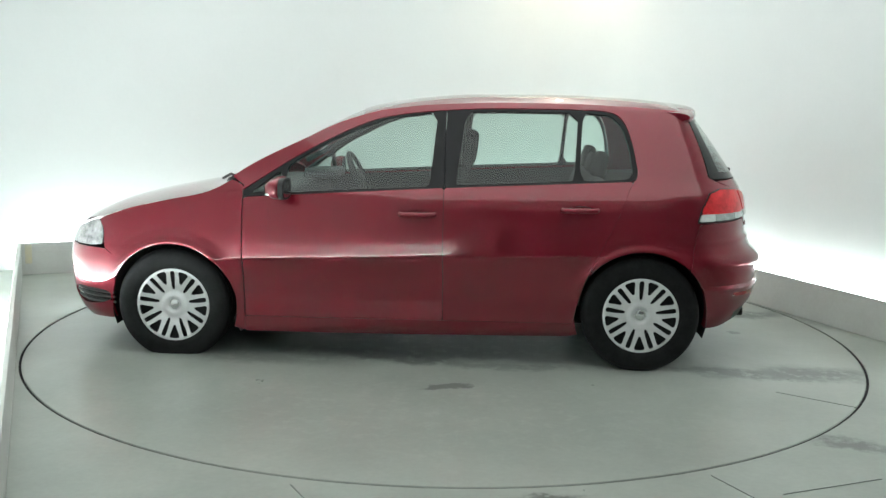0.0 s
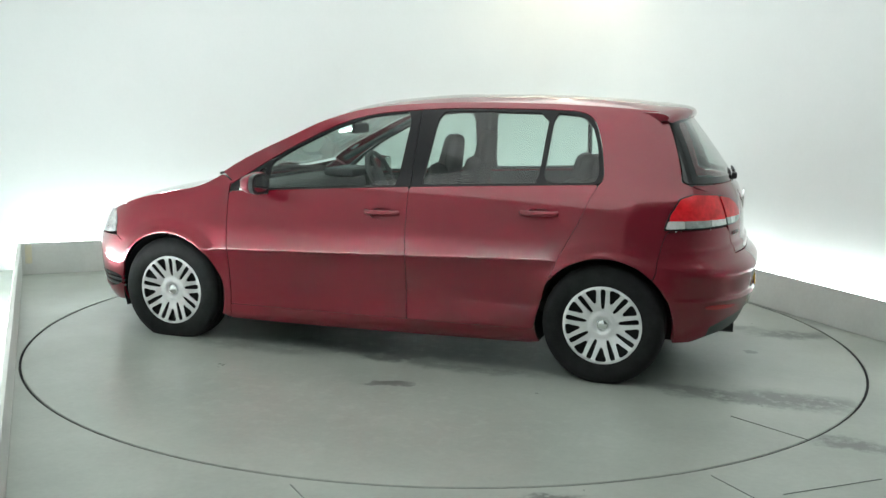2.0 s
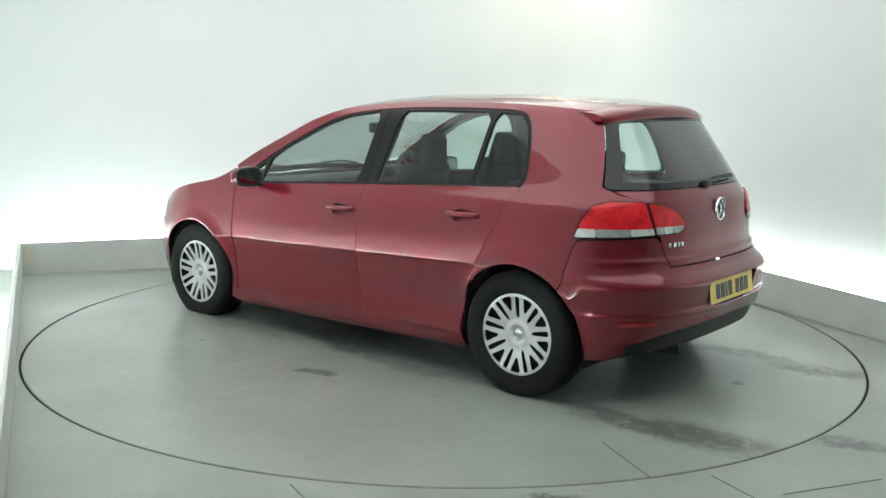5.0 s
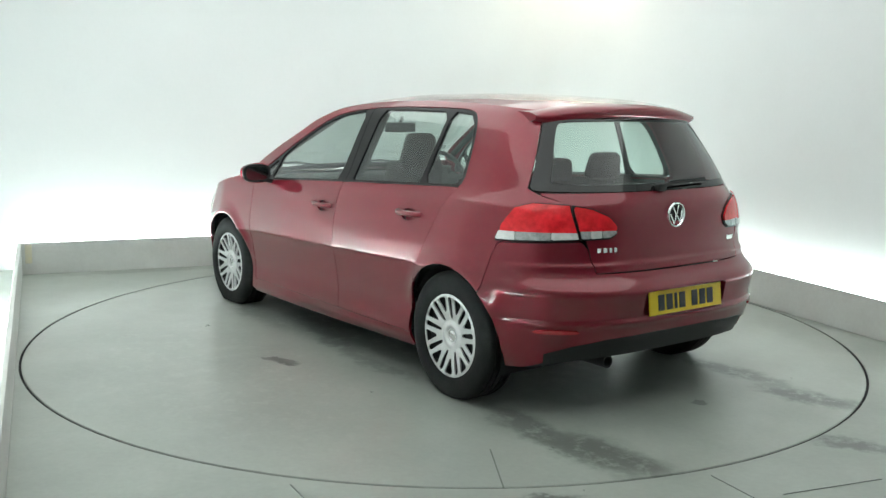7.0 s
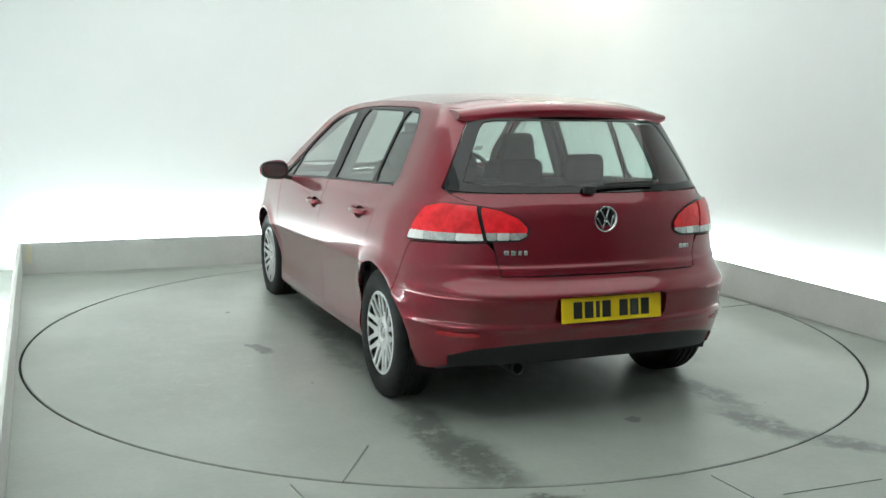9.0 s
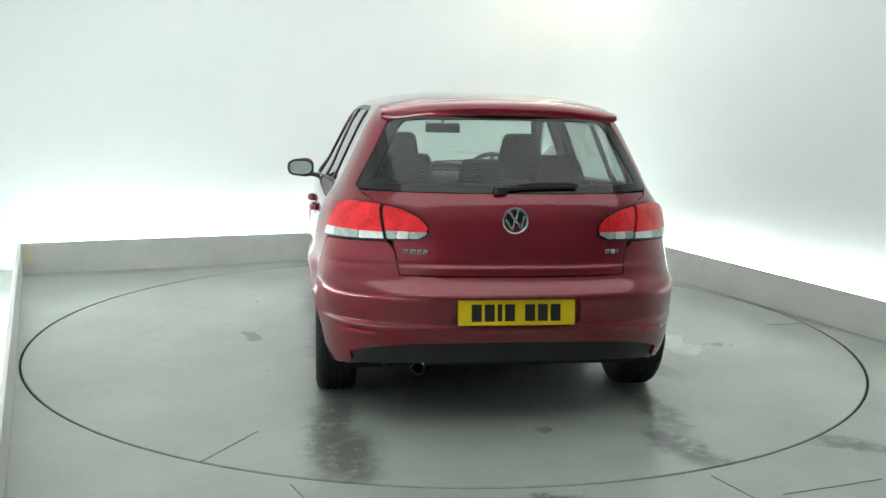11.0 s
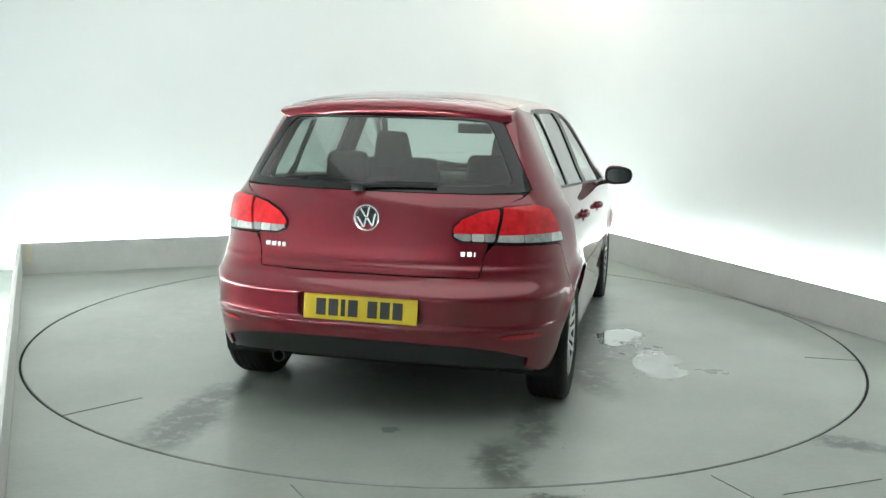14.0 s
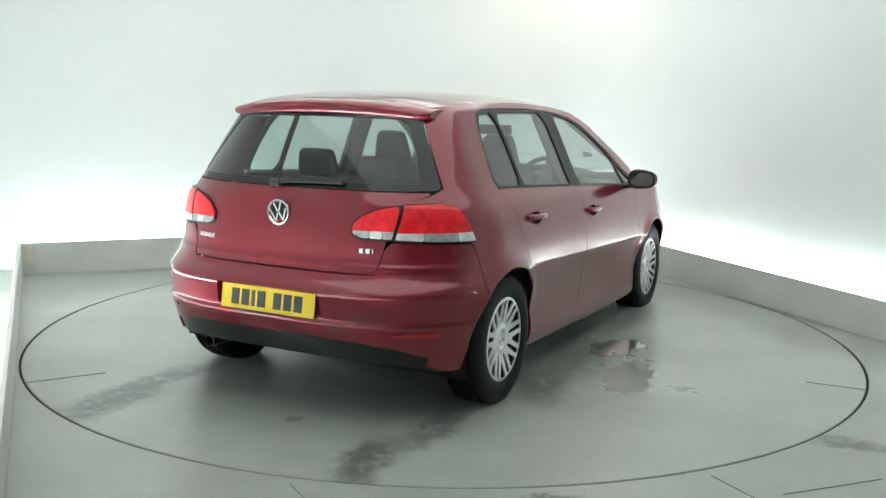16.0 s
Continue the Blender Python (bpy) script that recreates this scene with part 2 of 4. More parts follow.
def dense(loop, step):
    loop = np.asarray(loop, float)
    out = []
    for a, b in zip(loop, np.roll(loop, -1, axis=0)):
        n = max(1, int(np.hypot(*(b - a)) / step))
        out += [a + (b - a) * i / n for i in range(n)]
    return np.array(out)


def rounded(loop, times=2, cut=0.25):
    p = np.asarray(loop, float)
    for _ in range(times):
        q = np.roll(p, -1, axis=0)
        p = np.stack([p + (q - p) * cut, q - (q - p) * cut], 1).reshape(-1, 2)
    return p


def shrunk(loop, by):
    """The loop moved inwards by that much."""
    p = np.asarray(loop, float)
    area = 0.5 * np.sum(p[:, 0] * np.roll(p[:, 1], -1) - np.roll(p[:, 0], -1) * p[:, 1])
    e = np.roll(p, -1, axis=0) - p
    e = e / np.maximum(np.linalg.norm(e, axis=1, keepdims=True), 1e-9)
    nrm = np.stack([-e[:, 1], e[:, 0]], 1) * (1 if area > 0 else -1)
    v = nrm + np.roll(nrm, 1, axis=0)
    v = v / np.maximum((v * v).sum(1, keepdims=True) / 2, 0.35)
    return p + v * by


def contains(loops, x, y):
    """Even-odd test for arrays of points against all loops together."""
    inside = np.zeros(x.shape, bool)
    for p in loops:
        for (x0, y0), (x1, y1) in zip(p, np.roll(p, -1, axis=0)):
            if y0 == y1:
                continue
            hit = ((y0 > y) != (y1 > y)) & (x < (x1 - x0) * (y - y0) / (y1 - y0) + x0)
            inside ^= hit
    return inside


def panel(chart, loops, step=0.02, off=0.0, flange=0.012, mirror=False, sy=None):
    """A sheet on a chart (s, z) -> xyz, trimmed to the first loop less the others, with its edges folded in."""
    sy = sy or step
    loops = [dense(l, step * 0.5) for l in loops]
    lo, hi = loops[0].min(0), loops[0].max(0)
    gs = np.arange(lo[0] - step * 0.5, hi[0] + step * 1.5, step)
    gz = np.arange(lo[1] - sy * 0.5, hi[1] + sy * 1.5, sy)
    cs, cz = np.meshgrid((gs[1:] + gs[:-1]) / 2, (gz[1:] + gz[:-1]) / 2, indexing="ij")
    keep = contains(loops, cs, cz)
    ids = -np.ones((len(gs), len(gz)), int)
    uv, faces = [], []
    for i, k in zip(*np.nonzero(keep)):
        f = []
        for a, b in ((i, k), (i + 1, k), (i + 1, k + 1), (i, k + 1)):
            if ids[a, b] < 0:
                ids[a, b] = len(uv)
                uv.append((gs[a], gz[b]))
            f.append(ids[a, b])
        faces.append(f)
    uv, faces = np.array(uv), np.array(faces)
    count = {}
    for f in faces:
        for a, b in zip(f, np.roll(f, -1)):
            e = (int(a), int(b))
            if (e[1], e[0]) in count:
                count[(e[1], e[0])] = None
            else:
                count[e] = e
    edge = [e for e in count.values() if e]
    rim = np.array(sorted({i for e in edge for i in e}))
    line = np.concatenate([dense(l, step * 0.12) for l in loops])
    for i in rim:
        uv[i] = line[np.argmin(((line - uv[i]) ** 2).sum(1))]
    near = np.zeros(len(uv), bool)
    fixed = np.zeros(len(uv), bool)
    fixed[rim] = True
    for f in faces:
        if fixed[f].any():
            near[f] = True
    near &= ~fixed
    for _ in range(3):
        total, num = np.zeros_like(uv), np.zeros(len(uv))
        for a, b in ((0, 1), (1, 2), (2, 3), (3, 0)):
            np.add.at(total, faces[:, a], uv[faces[:, b]])
            np.add.at(total, faces[:, b], uv[faces[:, a]])
            np.add.at(num, faces[:, a], 1)
            np.add.at(num, faces[:, b], 1)
        uv[near] = (total / num[:, None])[near]
    p = chart(uv[:, 0], uv[:, 1])
    e = 2e-3
    ds = chart(uv[:, 0] + e, uv[:, 1]) - chart(uv[:, 0] - e, uv[:, 1])
    dz = chart(uv[:, 0], uv[:, 1] + e) - chart(uv[:, 0], uv[:, 1] - e)
    nrm = np.cross(ds, dz)
    nrm /= np.maximum(np.linalg.norm(nrm, axis=1, keepdims=True), 1e-12)
    mid = chart.middle if hasattr(chart, "middle") else np.array([0, 0, 0.7])
    if ((p - mid) * nrm).sum() < 0:
        nrm, faces = -nrm, faces[:, ::-1]
        edge = [(b, a) for a, b in edge]
    p = p + nrm * off
    verts = list(p)
    fl = [tuple(f) for f in faces]
    sharp = []
    if flange:
        back = {}
        for i in rim:
            back[i] = len(verts)
            verts.append(p[i] - nrm[i] * flange)
        for a, b in edge:
            fl.append((b, a, back[a], back[b]))
            sharp.append((a, b))
    verts = np.array(verts)
    if mirror:
        verts = verts * [1, -1, 1]
        fl = [f[::-1] for f in fl]
    return verts, fl, sharp


# ---------------------------------------------------------------- studio
TURN = 23.2
HOUSE = pose(0, 0, 0, 0, 0, TURN)
RING = 2.452
HUB = (0.015, -0.012)


def room_path(u0, u1, v0, v1, r, n=10):
    """Plan of the room's walls, with a rounded far corner, as world points."""
    pts = [(u0, v0), (u0, v1)]
    for i in range(n + 1):
        a = math.pi / 2 * (1 - i / n)
        pts.append((u1 - r + r * math.cos(a), v1 - r + r * math.sin(a)))
    pts.append((u1, v0))
    return pts


def sheet_wall(name, pts, z0, z1, thick, mat, label):
    bm = bmesh.new()
    rows = []
    c = Vector((0, -1.5))
    for u, v in pts:
        p = Vector((u, v))
        o = p + Vector((math.copysign(thick, u), thick if v > c.y else -thick))
        rows.append([bm.verts.new((*q, z)) for q, z in ((p, z0), (p, z1), (o, z1), (o, z0))])
    for a, b in zip(rows, rows[1:]):
        for k in range(4):
            bm.faces.new((a[k], b[k], b[(k + 1) % 4], a[(k + 1) % 4]))
    bm.faces.new(rows[0])
    bm.faces.new(rows[-1][::-1])
    bmesh.ops.recalc_face_normals(bm, faces=bm.faces)
    bmesh.ops.transform(bm, matrix=HOUSE, verts=bm.verts)
    return tagged(part(name, bm, mat), label, "wall", kind="structure")


def build_studio():
    u0, u1, v0, v1 = -2.72, 2.74, -6.1, 2.90
    sheet_wall("wall_north", room_path(u0, u1, v0, v1, 0.55), -0.3, 3.1, 0.12, WALL, "smooth white studio wall curving round the far corner")
    # unseen end wall behind the camera, added dark so the paint mirrors less white
    bm = box((u1 - u0 + 0.3, 0.12, 3.4), ((u0 + u1) / 2, v0 - 0.06, 1.4))
    bmesh.ops.transform(bm, matrix=HOUSE, verts=bm.verts)
    tagged(part("added_wall_south", bm, ADDED_DARK_WALL), "unseen end wall, added dark grey to deepen the car's reflections", "wall", kind="structure")
    bm = box((u1 - u0 + 0.3, v1 - v0 + 0.3, 0.12), ((u0 + u1) / 2, (v0 + v1) / 2, 3.16))
    bmesh.ops.transform(bm, matrix=HOUSE, verts=bm.verts)
    tagged(part("ceiling", bm, CEILING), "plain white studio ceiling", "ceiling", kind="structure")
    # floor: a sheet with a round opening for the turntable
    bm = bmesh.new()
    n = 128
    rows = []
    for i in range(n):
        a = 2 * math.pi * i / n
        c, s = math.cos(a), math.sin(a)
        far = min(abs(5.2 / c) if abs(c) > 1e-6 else 99, abs((8.5 if s < 0 else 5.2) / s) if abs(s) > 1e-6 else 99)
        rows.append([bm.verts.new((q * c + HUB[0], q * s + HUB[1], z)) for q, z in ((far, -0.3), (far, 0.0), (RING + 0.014, 0.0), (RING + 0.014, -0.16))])
    for i in range(n):
        a, b = rows[i], rows[(i + 1) % n]
        for k in range(3):
            bm.faces.new((a[k], b[k], b[k + 1], a[k + 1]))
    bm.faces.new([r[0] for r in rows][::-1])
    bmesh.ops.recalc_face_normals(bm, faces=bm.faces)
    # the first two are long thin darker bands along the feet of the boards
    blots = [(2.42, 0.70, 1.0, 0.07, -67, 0.55, 0), (-2.3, 1.78, 0.9, 0.05, 23, 0.35, 0), (1.76, -1.90, 0.20, 0.07, -25, 0.9, 0), (2.0, -2.05, 0.12, 0.06, -40, 0.9, 0), (0.42, -2.55, 0.13, 0.035, 0, 1.0, 0)]
    floor = tagged(part("floor", bm, floor_material("grey_floor_paint", FLOOR_COLOR, blots), smooth=False), "scuffed pale grey painted studio floor", "floor", kind="structure")
    for (x0, y0), (x1, y1), w in (((-0.557, -2.475), (-0.440, -2.68), 0.004), ((1.075, -2.30), (1.30, -2.75), 0.003), ((1.30, -2.47), (1.75, -2.30), 0.002)):
        d = Vector((x1 - x0, y1 - y0, 0))
        part("floor_joint", box((d.length, w, 0.004), ((x0 + x1) / 2, (y0 + y1) / 2, 0.001), turn=d.to_track_quat("X", "Z").to_matrix().to_4x4()), FAINT_JOINT, floor)
    # low boards that hide the light gutter
    for name, (a, b), label in (("baseboard_west", ((-2.47, -6.0), (-2.47, 2.66)), "low pale board hiding a light gutter"),
                                ("baseboard_north", ((-2.47, 2.655), (2.52, 2.655)), "low pale board hiding a light gutter, yellowed at its end"),
                                ("baseboard_east", ((2.50, 2.66), (2.50, -6.0)), "low pale scuffed board hiding a light gutter")):
        a, b = Vector((*a, 0)), Vector((*b, 0))
        d = (b - a).normalized()
        out = Vector((-d.y, d.x, 0))
        c = (a + b) / 2 + out * 0.014
        bm = box(((b - a).length, 0.028, 0.252), (c.x, c.y, 0.126), 0.003, 1, turn=d.to_track_quat("X", "Z").to_matrix().to_4x4())
        bmesh.ops.transform(bm, matrix=HOUSE, verts=bm.verts)
        ob = tagged(part(name, bm, BOARD), label, "baseboard", kind="structure")
        if "north" in name:
            bm = box((0.05, 0.004, 0.15), (-2.42, 2.653, 0.165), 0.0015, 1)
            bmesh.ops.transform(bm, matrix=HOUSE, verts=bm.verts)
            part("yellowed_patch", bm, STAIN_BOARD, ob)
    # fluorescent strips lying in the gutter
    def strip(u, v, along, length, glow=STRIP):
        root = new("strip_light")
        root.matrix_world = HOUSE @ pose(u, v, 0.0, 0, 0, 0 if along == "u" else 90)
        tagged(root, "glowing white strip light lying in the wall gutter", "strip light", "strip lights in the gutter")
        part("housing", box((length, 0.06, 0.03), (0, 0, 0.015), 0.004, 1), BOARD, root)
        part("stem", box((length * 0.9, 0.03, 0.165), (0, 0, 0.11), 0.004, 1), BOARD, root)
        part("tube_lamp", tube([(-length / 2 + 0.01, 0, 0.21), (length / 2 - 0.01, 0, 0.21)], 0.016, 8), glow, root)
    for i in range(4):
        strip(-1.9 + i * 1.26, v1 - 0.08, "u", 1.2)
    for i in range(4):
        strip(u0 + 0.075, 1.2 - i * 1.4, "v", 1.3, SIDE_STRIP)
        strip(u1 - 0.075, 2.0 - i * 1.4, "v", 1.3, EAST_STRIP)
    for i in (4,):
        strip(u0 + 0.075, 1.2 - i * 1.4, "v", 1.3, SIDE_STRIP)
    # ceiling: an added, unseen glowing panel for fill, then the warm spot lamp
    root = new("ceiling_fill")
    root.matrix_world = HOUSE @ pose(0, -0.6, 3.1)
    tagged(root, "large white glowing fill panel added out of view under the ceiling", "ceiling light")
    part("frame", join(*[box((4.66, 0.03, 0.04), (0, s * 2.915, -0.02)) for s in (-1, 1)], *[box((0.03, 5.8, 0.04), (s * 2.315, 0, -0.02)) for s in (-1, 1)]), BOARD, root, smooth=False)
    part("diffuser", box((4.6, 5.8, 0.015), (0, 0, -0.012)), FILL_GLOW, root, smooth=False)
    root = new("spot_lamp")
    root.matrix_world = HOUSE @ pose(u1 - 0.55, v1 - 0.5, 3.1)
    tagged(root, "small warm white round ceiling spot lamp", "spot lamp")
    part("ring", lathe([(0.06, 0), (0.06, -0.03), (0.05, -0.03), (0.05, 0)], 24, "Z"), BOARD, root)
    part("bulb", lathe([(0.0, -0.012), (0.045, -0.012), (0.045, -0.02), (0.0, -0.024)], 24, "Z"), WARM_GLOW, root)


def build_turntable():
    """A round floor plate that turns with the car; its own axes are the car's."""
    root = new("turntable")
    tagged(root, "round grey painted turntable plate with wet tyre marks and painted-in shade under the car", "turntable")
    # wet patches (2) shine, drips (3) have firm edges; the rest are drying tyre marks and dirt, with under-car shade
    # painted into the left streaks and broad blots
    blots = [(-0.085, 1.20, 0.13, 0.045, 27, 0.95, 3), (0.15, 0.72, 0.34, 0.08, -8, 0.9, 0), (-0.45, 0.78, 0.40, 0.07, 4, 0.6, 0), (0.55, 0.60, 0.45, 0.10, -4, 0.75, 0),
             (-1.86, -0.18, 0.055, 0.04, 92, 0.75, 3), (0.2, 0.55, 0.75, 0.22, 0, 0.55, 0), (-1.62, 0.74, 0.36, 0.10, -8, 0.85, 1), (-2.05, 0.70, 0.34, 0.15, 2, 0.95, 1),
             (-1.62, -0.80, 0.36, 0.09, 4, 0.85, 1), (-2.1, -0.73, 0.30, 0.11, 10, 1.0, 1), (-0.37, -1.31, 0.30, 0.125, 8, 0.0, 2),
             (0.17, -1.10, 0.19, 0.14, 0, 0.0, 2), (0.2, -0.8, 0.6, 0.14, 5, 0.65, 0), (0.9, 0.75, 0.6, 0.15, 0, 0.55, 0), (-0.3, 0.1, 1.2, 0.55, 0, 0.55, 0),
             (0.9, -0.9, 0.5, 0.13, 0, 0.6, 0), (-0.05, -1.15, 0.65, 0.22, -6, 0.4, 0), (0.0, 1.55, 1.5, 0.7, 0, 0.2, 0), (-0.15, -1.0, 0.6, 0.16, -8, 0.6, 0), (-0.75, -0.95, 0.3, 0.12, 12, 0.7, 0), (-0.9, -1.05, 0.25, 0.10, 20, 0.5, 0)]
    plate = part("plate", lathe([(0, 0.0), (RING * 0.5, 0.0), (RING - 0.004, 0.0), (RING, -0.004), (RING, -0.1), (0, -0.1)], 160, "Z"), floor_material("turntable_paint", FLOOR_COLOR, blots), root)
    # black ring 5 mm down fills the rim gap, its shade given as colour
    part("rim_gap_shade", lathe([(RING - 0.001, -0.005), (RING + 0.0135, -0.005), (RING + 0.0135, -0.10), (RING - 0.001, -0.10)], 160, "Z"), DARK, root, "near-black ring painting shade into the gap round the plate's rim")
    for (x0, y0), (x1, y1), w in (((-1.77, 1.07), (-2.10, 1.275), 0.0055), ((0.0, -2.16), (0.02, -2.45), 0.008)):
        d = Vector((x1 - x0, y1 - y0, 0))
        part("slot", box((d.length, w, 0.004), ((x0 + x1) / 2, (y0 + y1) / 2, 0.0005), turn=d.to_track_quat("X", "Z").to_matrix().to_4x4()), JOINT, root)
    return root


FLOOR_COLOR = (0.407, 0.443, 0.400)
FAINT_JOINT = material("faint_joint", (0.23, 0.255, 0.235), 0.8)
JOINT = material("dark_joint", (0.19, 0.21, 0.19), 0.8)

# ---------------------------------------------------------------- the car's surface
REAR0, FRONT0, REACH = -1.30, 1.35, 1.30
HALF = curve((0.14, 0.78), (0.18, 0.826), (0.23, 0.846), (0.29, 0.850), (0.36, 0.848), (0.45, 0.857), (0.54, 0.8705), (0.585, 0.8800), (0.602, 0.8862), (0.613, 0.8905), (0.624, 0.8903), (0.655, 0.8888), (0.70, 0.8865), (0.75, 0.8815), (0.80, 0.873),
             (0.88, 0.857), (0.95, 0.834), (1.00, 0.803), (1.05, 0.774), (1.15, 0.731), (1.25, 0.687), (1.34, 0.645), (1.40, 0.606), (1.44, 0.56), (1.48, 0.49))
FULL = curve((0.14, 0.76), (0.20, 0.822), (0.26, 0.856), (0.34, 0.874), (0.42, 0.882), (0.50, 0.886), (0.58, 0.888), (0.62, 0.887), (0.66, 0.881), (0.72, 0.872), (0.80, 0.858), (0.88, 0.846), (0.95, 0.826), (1.48, 0.49))
TAIL = curve((0.15, -1.88), (0.28, -1.965), (0.38, -2.006), (0.44, -2.022), (0.460, -2.032), (0.468, -2.031), (0.477, -2.020), (0.56, -2.031), (0.594, -2.039), (0.604, -2.036), (0.63, -2.016), (0.66, -1.985), (0.70, -1.968), (0.716, -1.967), (0.730, -1.954), (0.75, -1.950), (0.80, -1.947), (0.90, -1.935),
             (0.98, -1.912), (1.04, -1.877), (1.10, -1.838), (1.25, -1.730), (1.36, -1.645), (1.42, -1.60))
NOSE = curve((0.15, 1.97), (0.25, 2.055), (0.40, 2.095), (0.52, 2.10), (0.62, 2.08), (0.70, 2.04), (0.76, 2.0), (0.85, 1.9), (1.2, 1.7))
SQUARE = curve((0.15, 3.0), (0.60, 3.1), (0.70, 2.9), (1.0, 2.85), (1.1, 3.0), (1.42, 3.4))
AXLE = 1.289
ARCH = 0.357


def skin(s, z):
    """The outer skin: s runs along the side (s = x amidships) and on round the tail and the nose to the other side."""
    s, z = np.asarray(s, float), np.asarray(z, float)
    ends = np.clip((np.abs(s + 0.02) - 1.36) / 0.22, 0, 1)
    fade = np.clip((0.99 - z) / 0.11, 0, 1)
    ends = ends * ends * (3 - 2 * ends) * fade * fade * (3 - 2 * fade)
    rise = 0.027 * np.clip(s, -1.2, 1.2) * np.clip((0.95 - z) / 0.2, 0, 1)   # the side crease climbs towards the tail
    w = HALF(z + rise) * (1 - ends) + FULL(z) * ends
    x, y = s.copy(), w.copy()
    for rear in (True, False):
        a = np.clip((REAR0 - s if rear else s - FRONT0) / REACH, 0, 2) * math.pi / 2
        c, q = np.cos(a), np.sin(a)
        n = SQUARE(z) if rear else 2.6
        r = (np.abs(c) ** n + np.abs(q) ** n) ** (-1 / n)
        on = a > 0
        end = TAIL(z) if rear else NOSE(z)
        x0 = REAR0 if rear else FRONT0
        x = np.where(on, x0 + (end - x0) * r * q, x)
        y = np.where(on, w * r * c, y)
    roof = np.clip((z - 0.98) / 0.4, 0, 1)
    y = y * (1 - 0.010 * ((x + 0.1) / 1.3) ** 2 - 0.045 * roof * ((x + 0.25) / 1.2) ** 2)
    for ax in (AXLE, -AXLE):
        d = np.hypot(x - ax, z - 0.315)
        lip = 0.017 * np.clip(1 - np.abs(d - ARCH) / 0.080, 0, 1) ** 1.4
        lip = lip + 0.004 * np.clip(1 - np.abs(d - ARCH - 0.010) / 0.024, 0, 1)
        lip = lip * np.clip((z - 0.40) / 0.16, 0, 1)
        y = y + np.where(np.abs(y) > 0.5, np.sign(y) * lip, 0)
    return np.stack([x, y, z + 0 * x], -1)


def s_x(x, z, rear=True):
    """The chart's s of the skin's point at x, on the left side of tail or nose."""
    x0 = REAR0 if rear else FRONT0
    if (rear and x >= x0) or (not rear and x <= x0):
        return x
    n = float(SQUARE(z)) if rear else 2.6
    k = min(0.9999, (x - x0) / (float(TAIL(z) if rear else NOSE(z)) - x0))
    a = math.atan2(k, (1 - k ** n) ** (1 / n)) / (math.pi / 2) * REACH
    return x0 - a if rear else x0 + a


def s_y(y, z, rear=True):
    """The chart's s of the skin's point at y on the tail or nose, either side."""
    n = float(SQUARE(z)) if rear else 2.6
    k = min(0.9999, abs(y) / (float(HALF(z)) * (0.985 if rear else 0.97)))
    a = math.atan2((1 - k ** n) ** (1 / n), k)
    if y < 0:
        a = math.pi - a
    a = a / (math.pi / 2) * REACH
    return REAR0 - a if rear else FRONT0 + a


def by_y(pts, rear=True):
    return [(s_y(y, z, rear), z) for y, z in pts]


def by_x(pts, rear=True):
    return [(s_x(x, z, rear), z) for x, z in pts]


def both(pts):
    """A symmetric outline on the tail: points of the left half (y, z), closed by their mirror."""
    return by_y(pts) + by_y([(-y, z) for y, z in pts[::-1]])


def arc(cx, cz, r, a0, a1, n=28):
    return [(cx + r * math.cos(radians(a0 + (a1 - a0) * i / n)), cz + r * math.sin(radians(a0 + (a1 - a0) * i / n))) for i in range(n + 1)]


RAIL = curve((0.97, 1.02), (0.91, 1.065), (0.55, 1.25), (0.36, 1.338), (0.10, 1.408), (-0.2, 1.436), (-0.55, 1.447), (-0.95, 1.442), (-1.3, 1.425), (-1.6, 1.40))
FENDER = curve((0.90, 1.040), (0.957, 1.016), (1.02, 0.978), (1.1, 0.945), (1.3, 0.905), (1.5, 0.860), (1.7, 0.795), (1.85, 0.735))
BELT = curve((0.90, 0.925), (0.53, 0.948), (-0.13, 0.985), (-0.93, 1.022), (-1.25, 1.036))
ROOF_MID = curve((-1.60, 1.43), (-1.45, 1.459), (-1.2, 1.481), (-0.8, 1.496), (-0.4, 1.495), (0.0, 1.468), (0.25, 1.422), (0.5, 1.315), (0.8, 1.148), (1.08, 0.995))
HOOD_MID = curve((1.08, 0.976), (1.3, 0.947), (1.5, 0.912), (1.75, 0.856), (1.93, 0.785), (2.05, 0.705))

DLO_TOP = [(-1.258, 1.085), (-1.235, 1.22), (-1.196, 1.345), (-1.13, 1.405), (-0.95, 1.414), (-0.52, 1.417), (-0.24, 1.408), (0.10, 1.375), (0.29, 1.310), (0.54, 1.185), (0.73, 1.070), (0.885, 0.965)]


def eased(pts, times=2):
    """An open line with its corners cut."""
    p = [tuple(q) for q in pts]
    for _ in range(times):
        out = [p[0]]
        for (x0, z0), (x1, z1) in zip(p, p[1:]):
            out += [(x0 * 0.75 + x1 * 0.25, z0 * 0.75 + z1 * 0.25), (x0 * 0.25 + x1 * 0.75, z0 * 0.25 + z1 * 0.75)]
        p = out + [p[-1]]
    return p


DLO_TOP = eased(DLO_TOP)
DOOR_REAR = [(-0.925, 0.262), (-0.945, 0.36), (-0.985, 0.50), (-1.06, 0.665), (-1.155, 0.85), (-1.205, 0.98), (-1.236, 1.034)]
SIDE_HOLE = [(0.885, 0.262), (0.885, 0.60)] + DLO_TOP[::-1] + [(-1.250, 1.05)] + DOOR_REAR[::-1]
SPLIT = -0.215


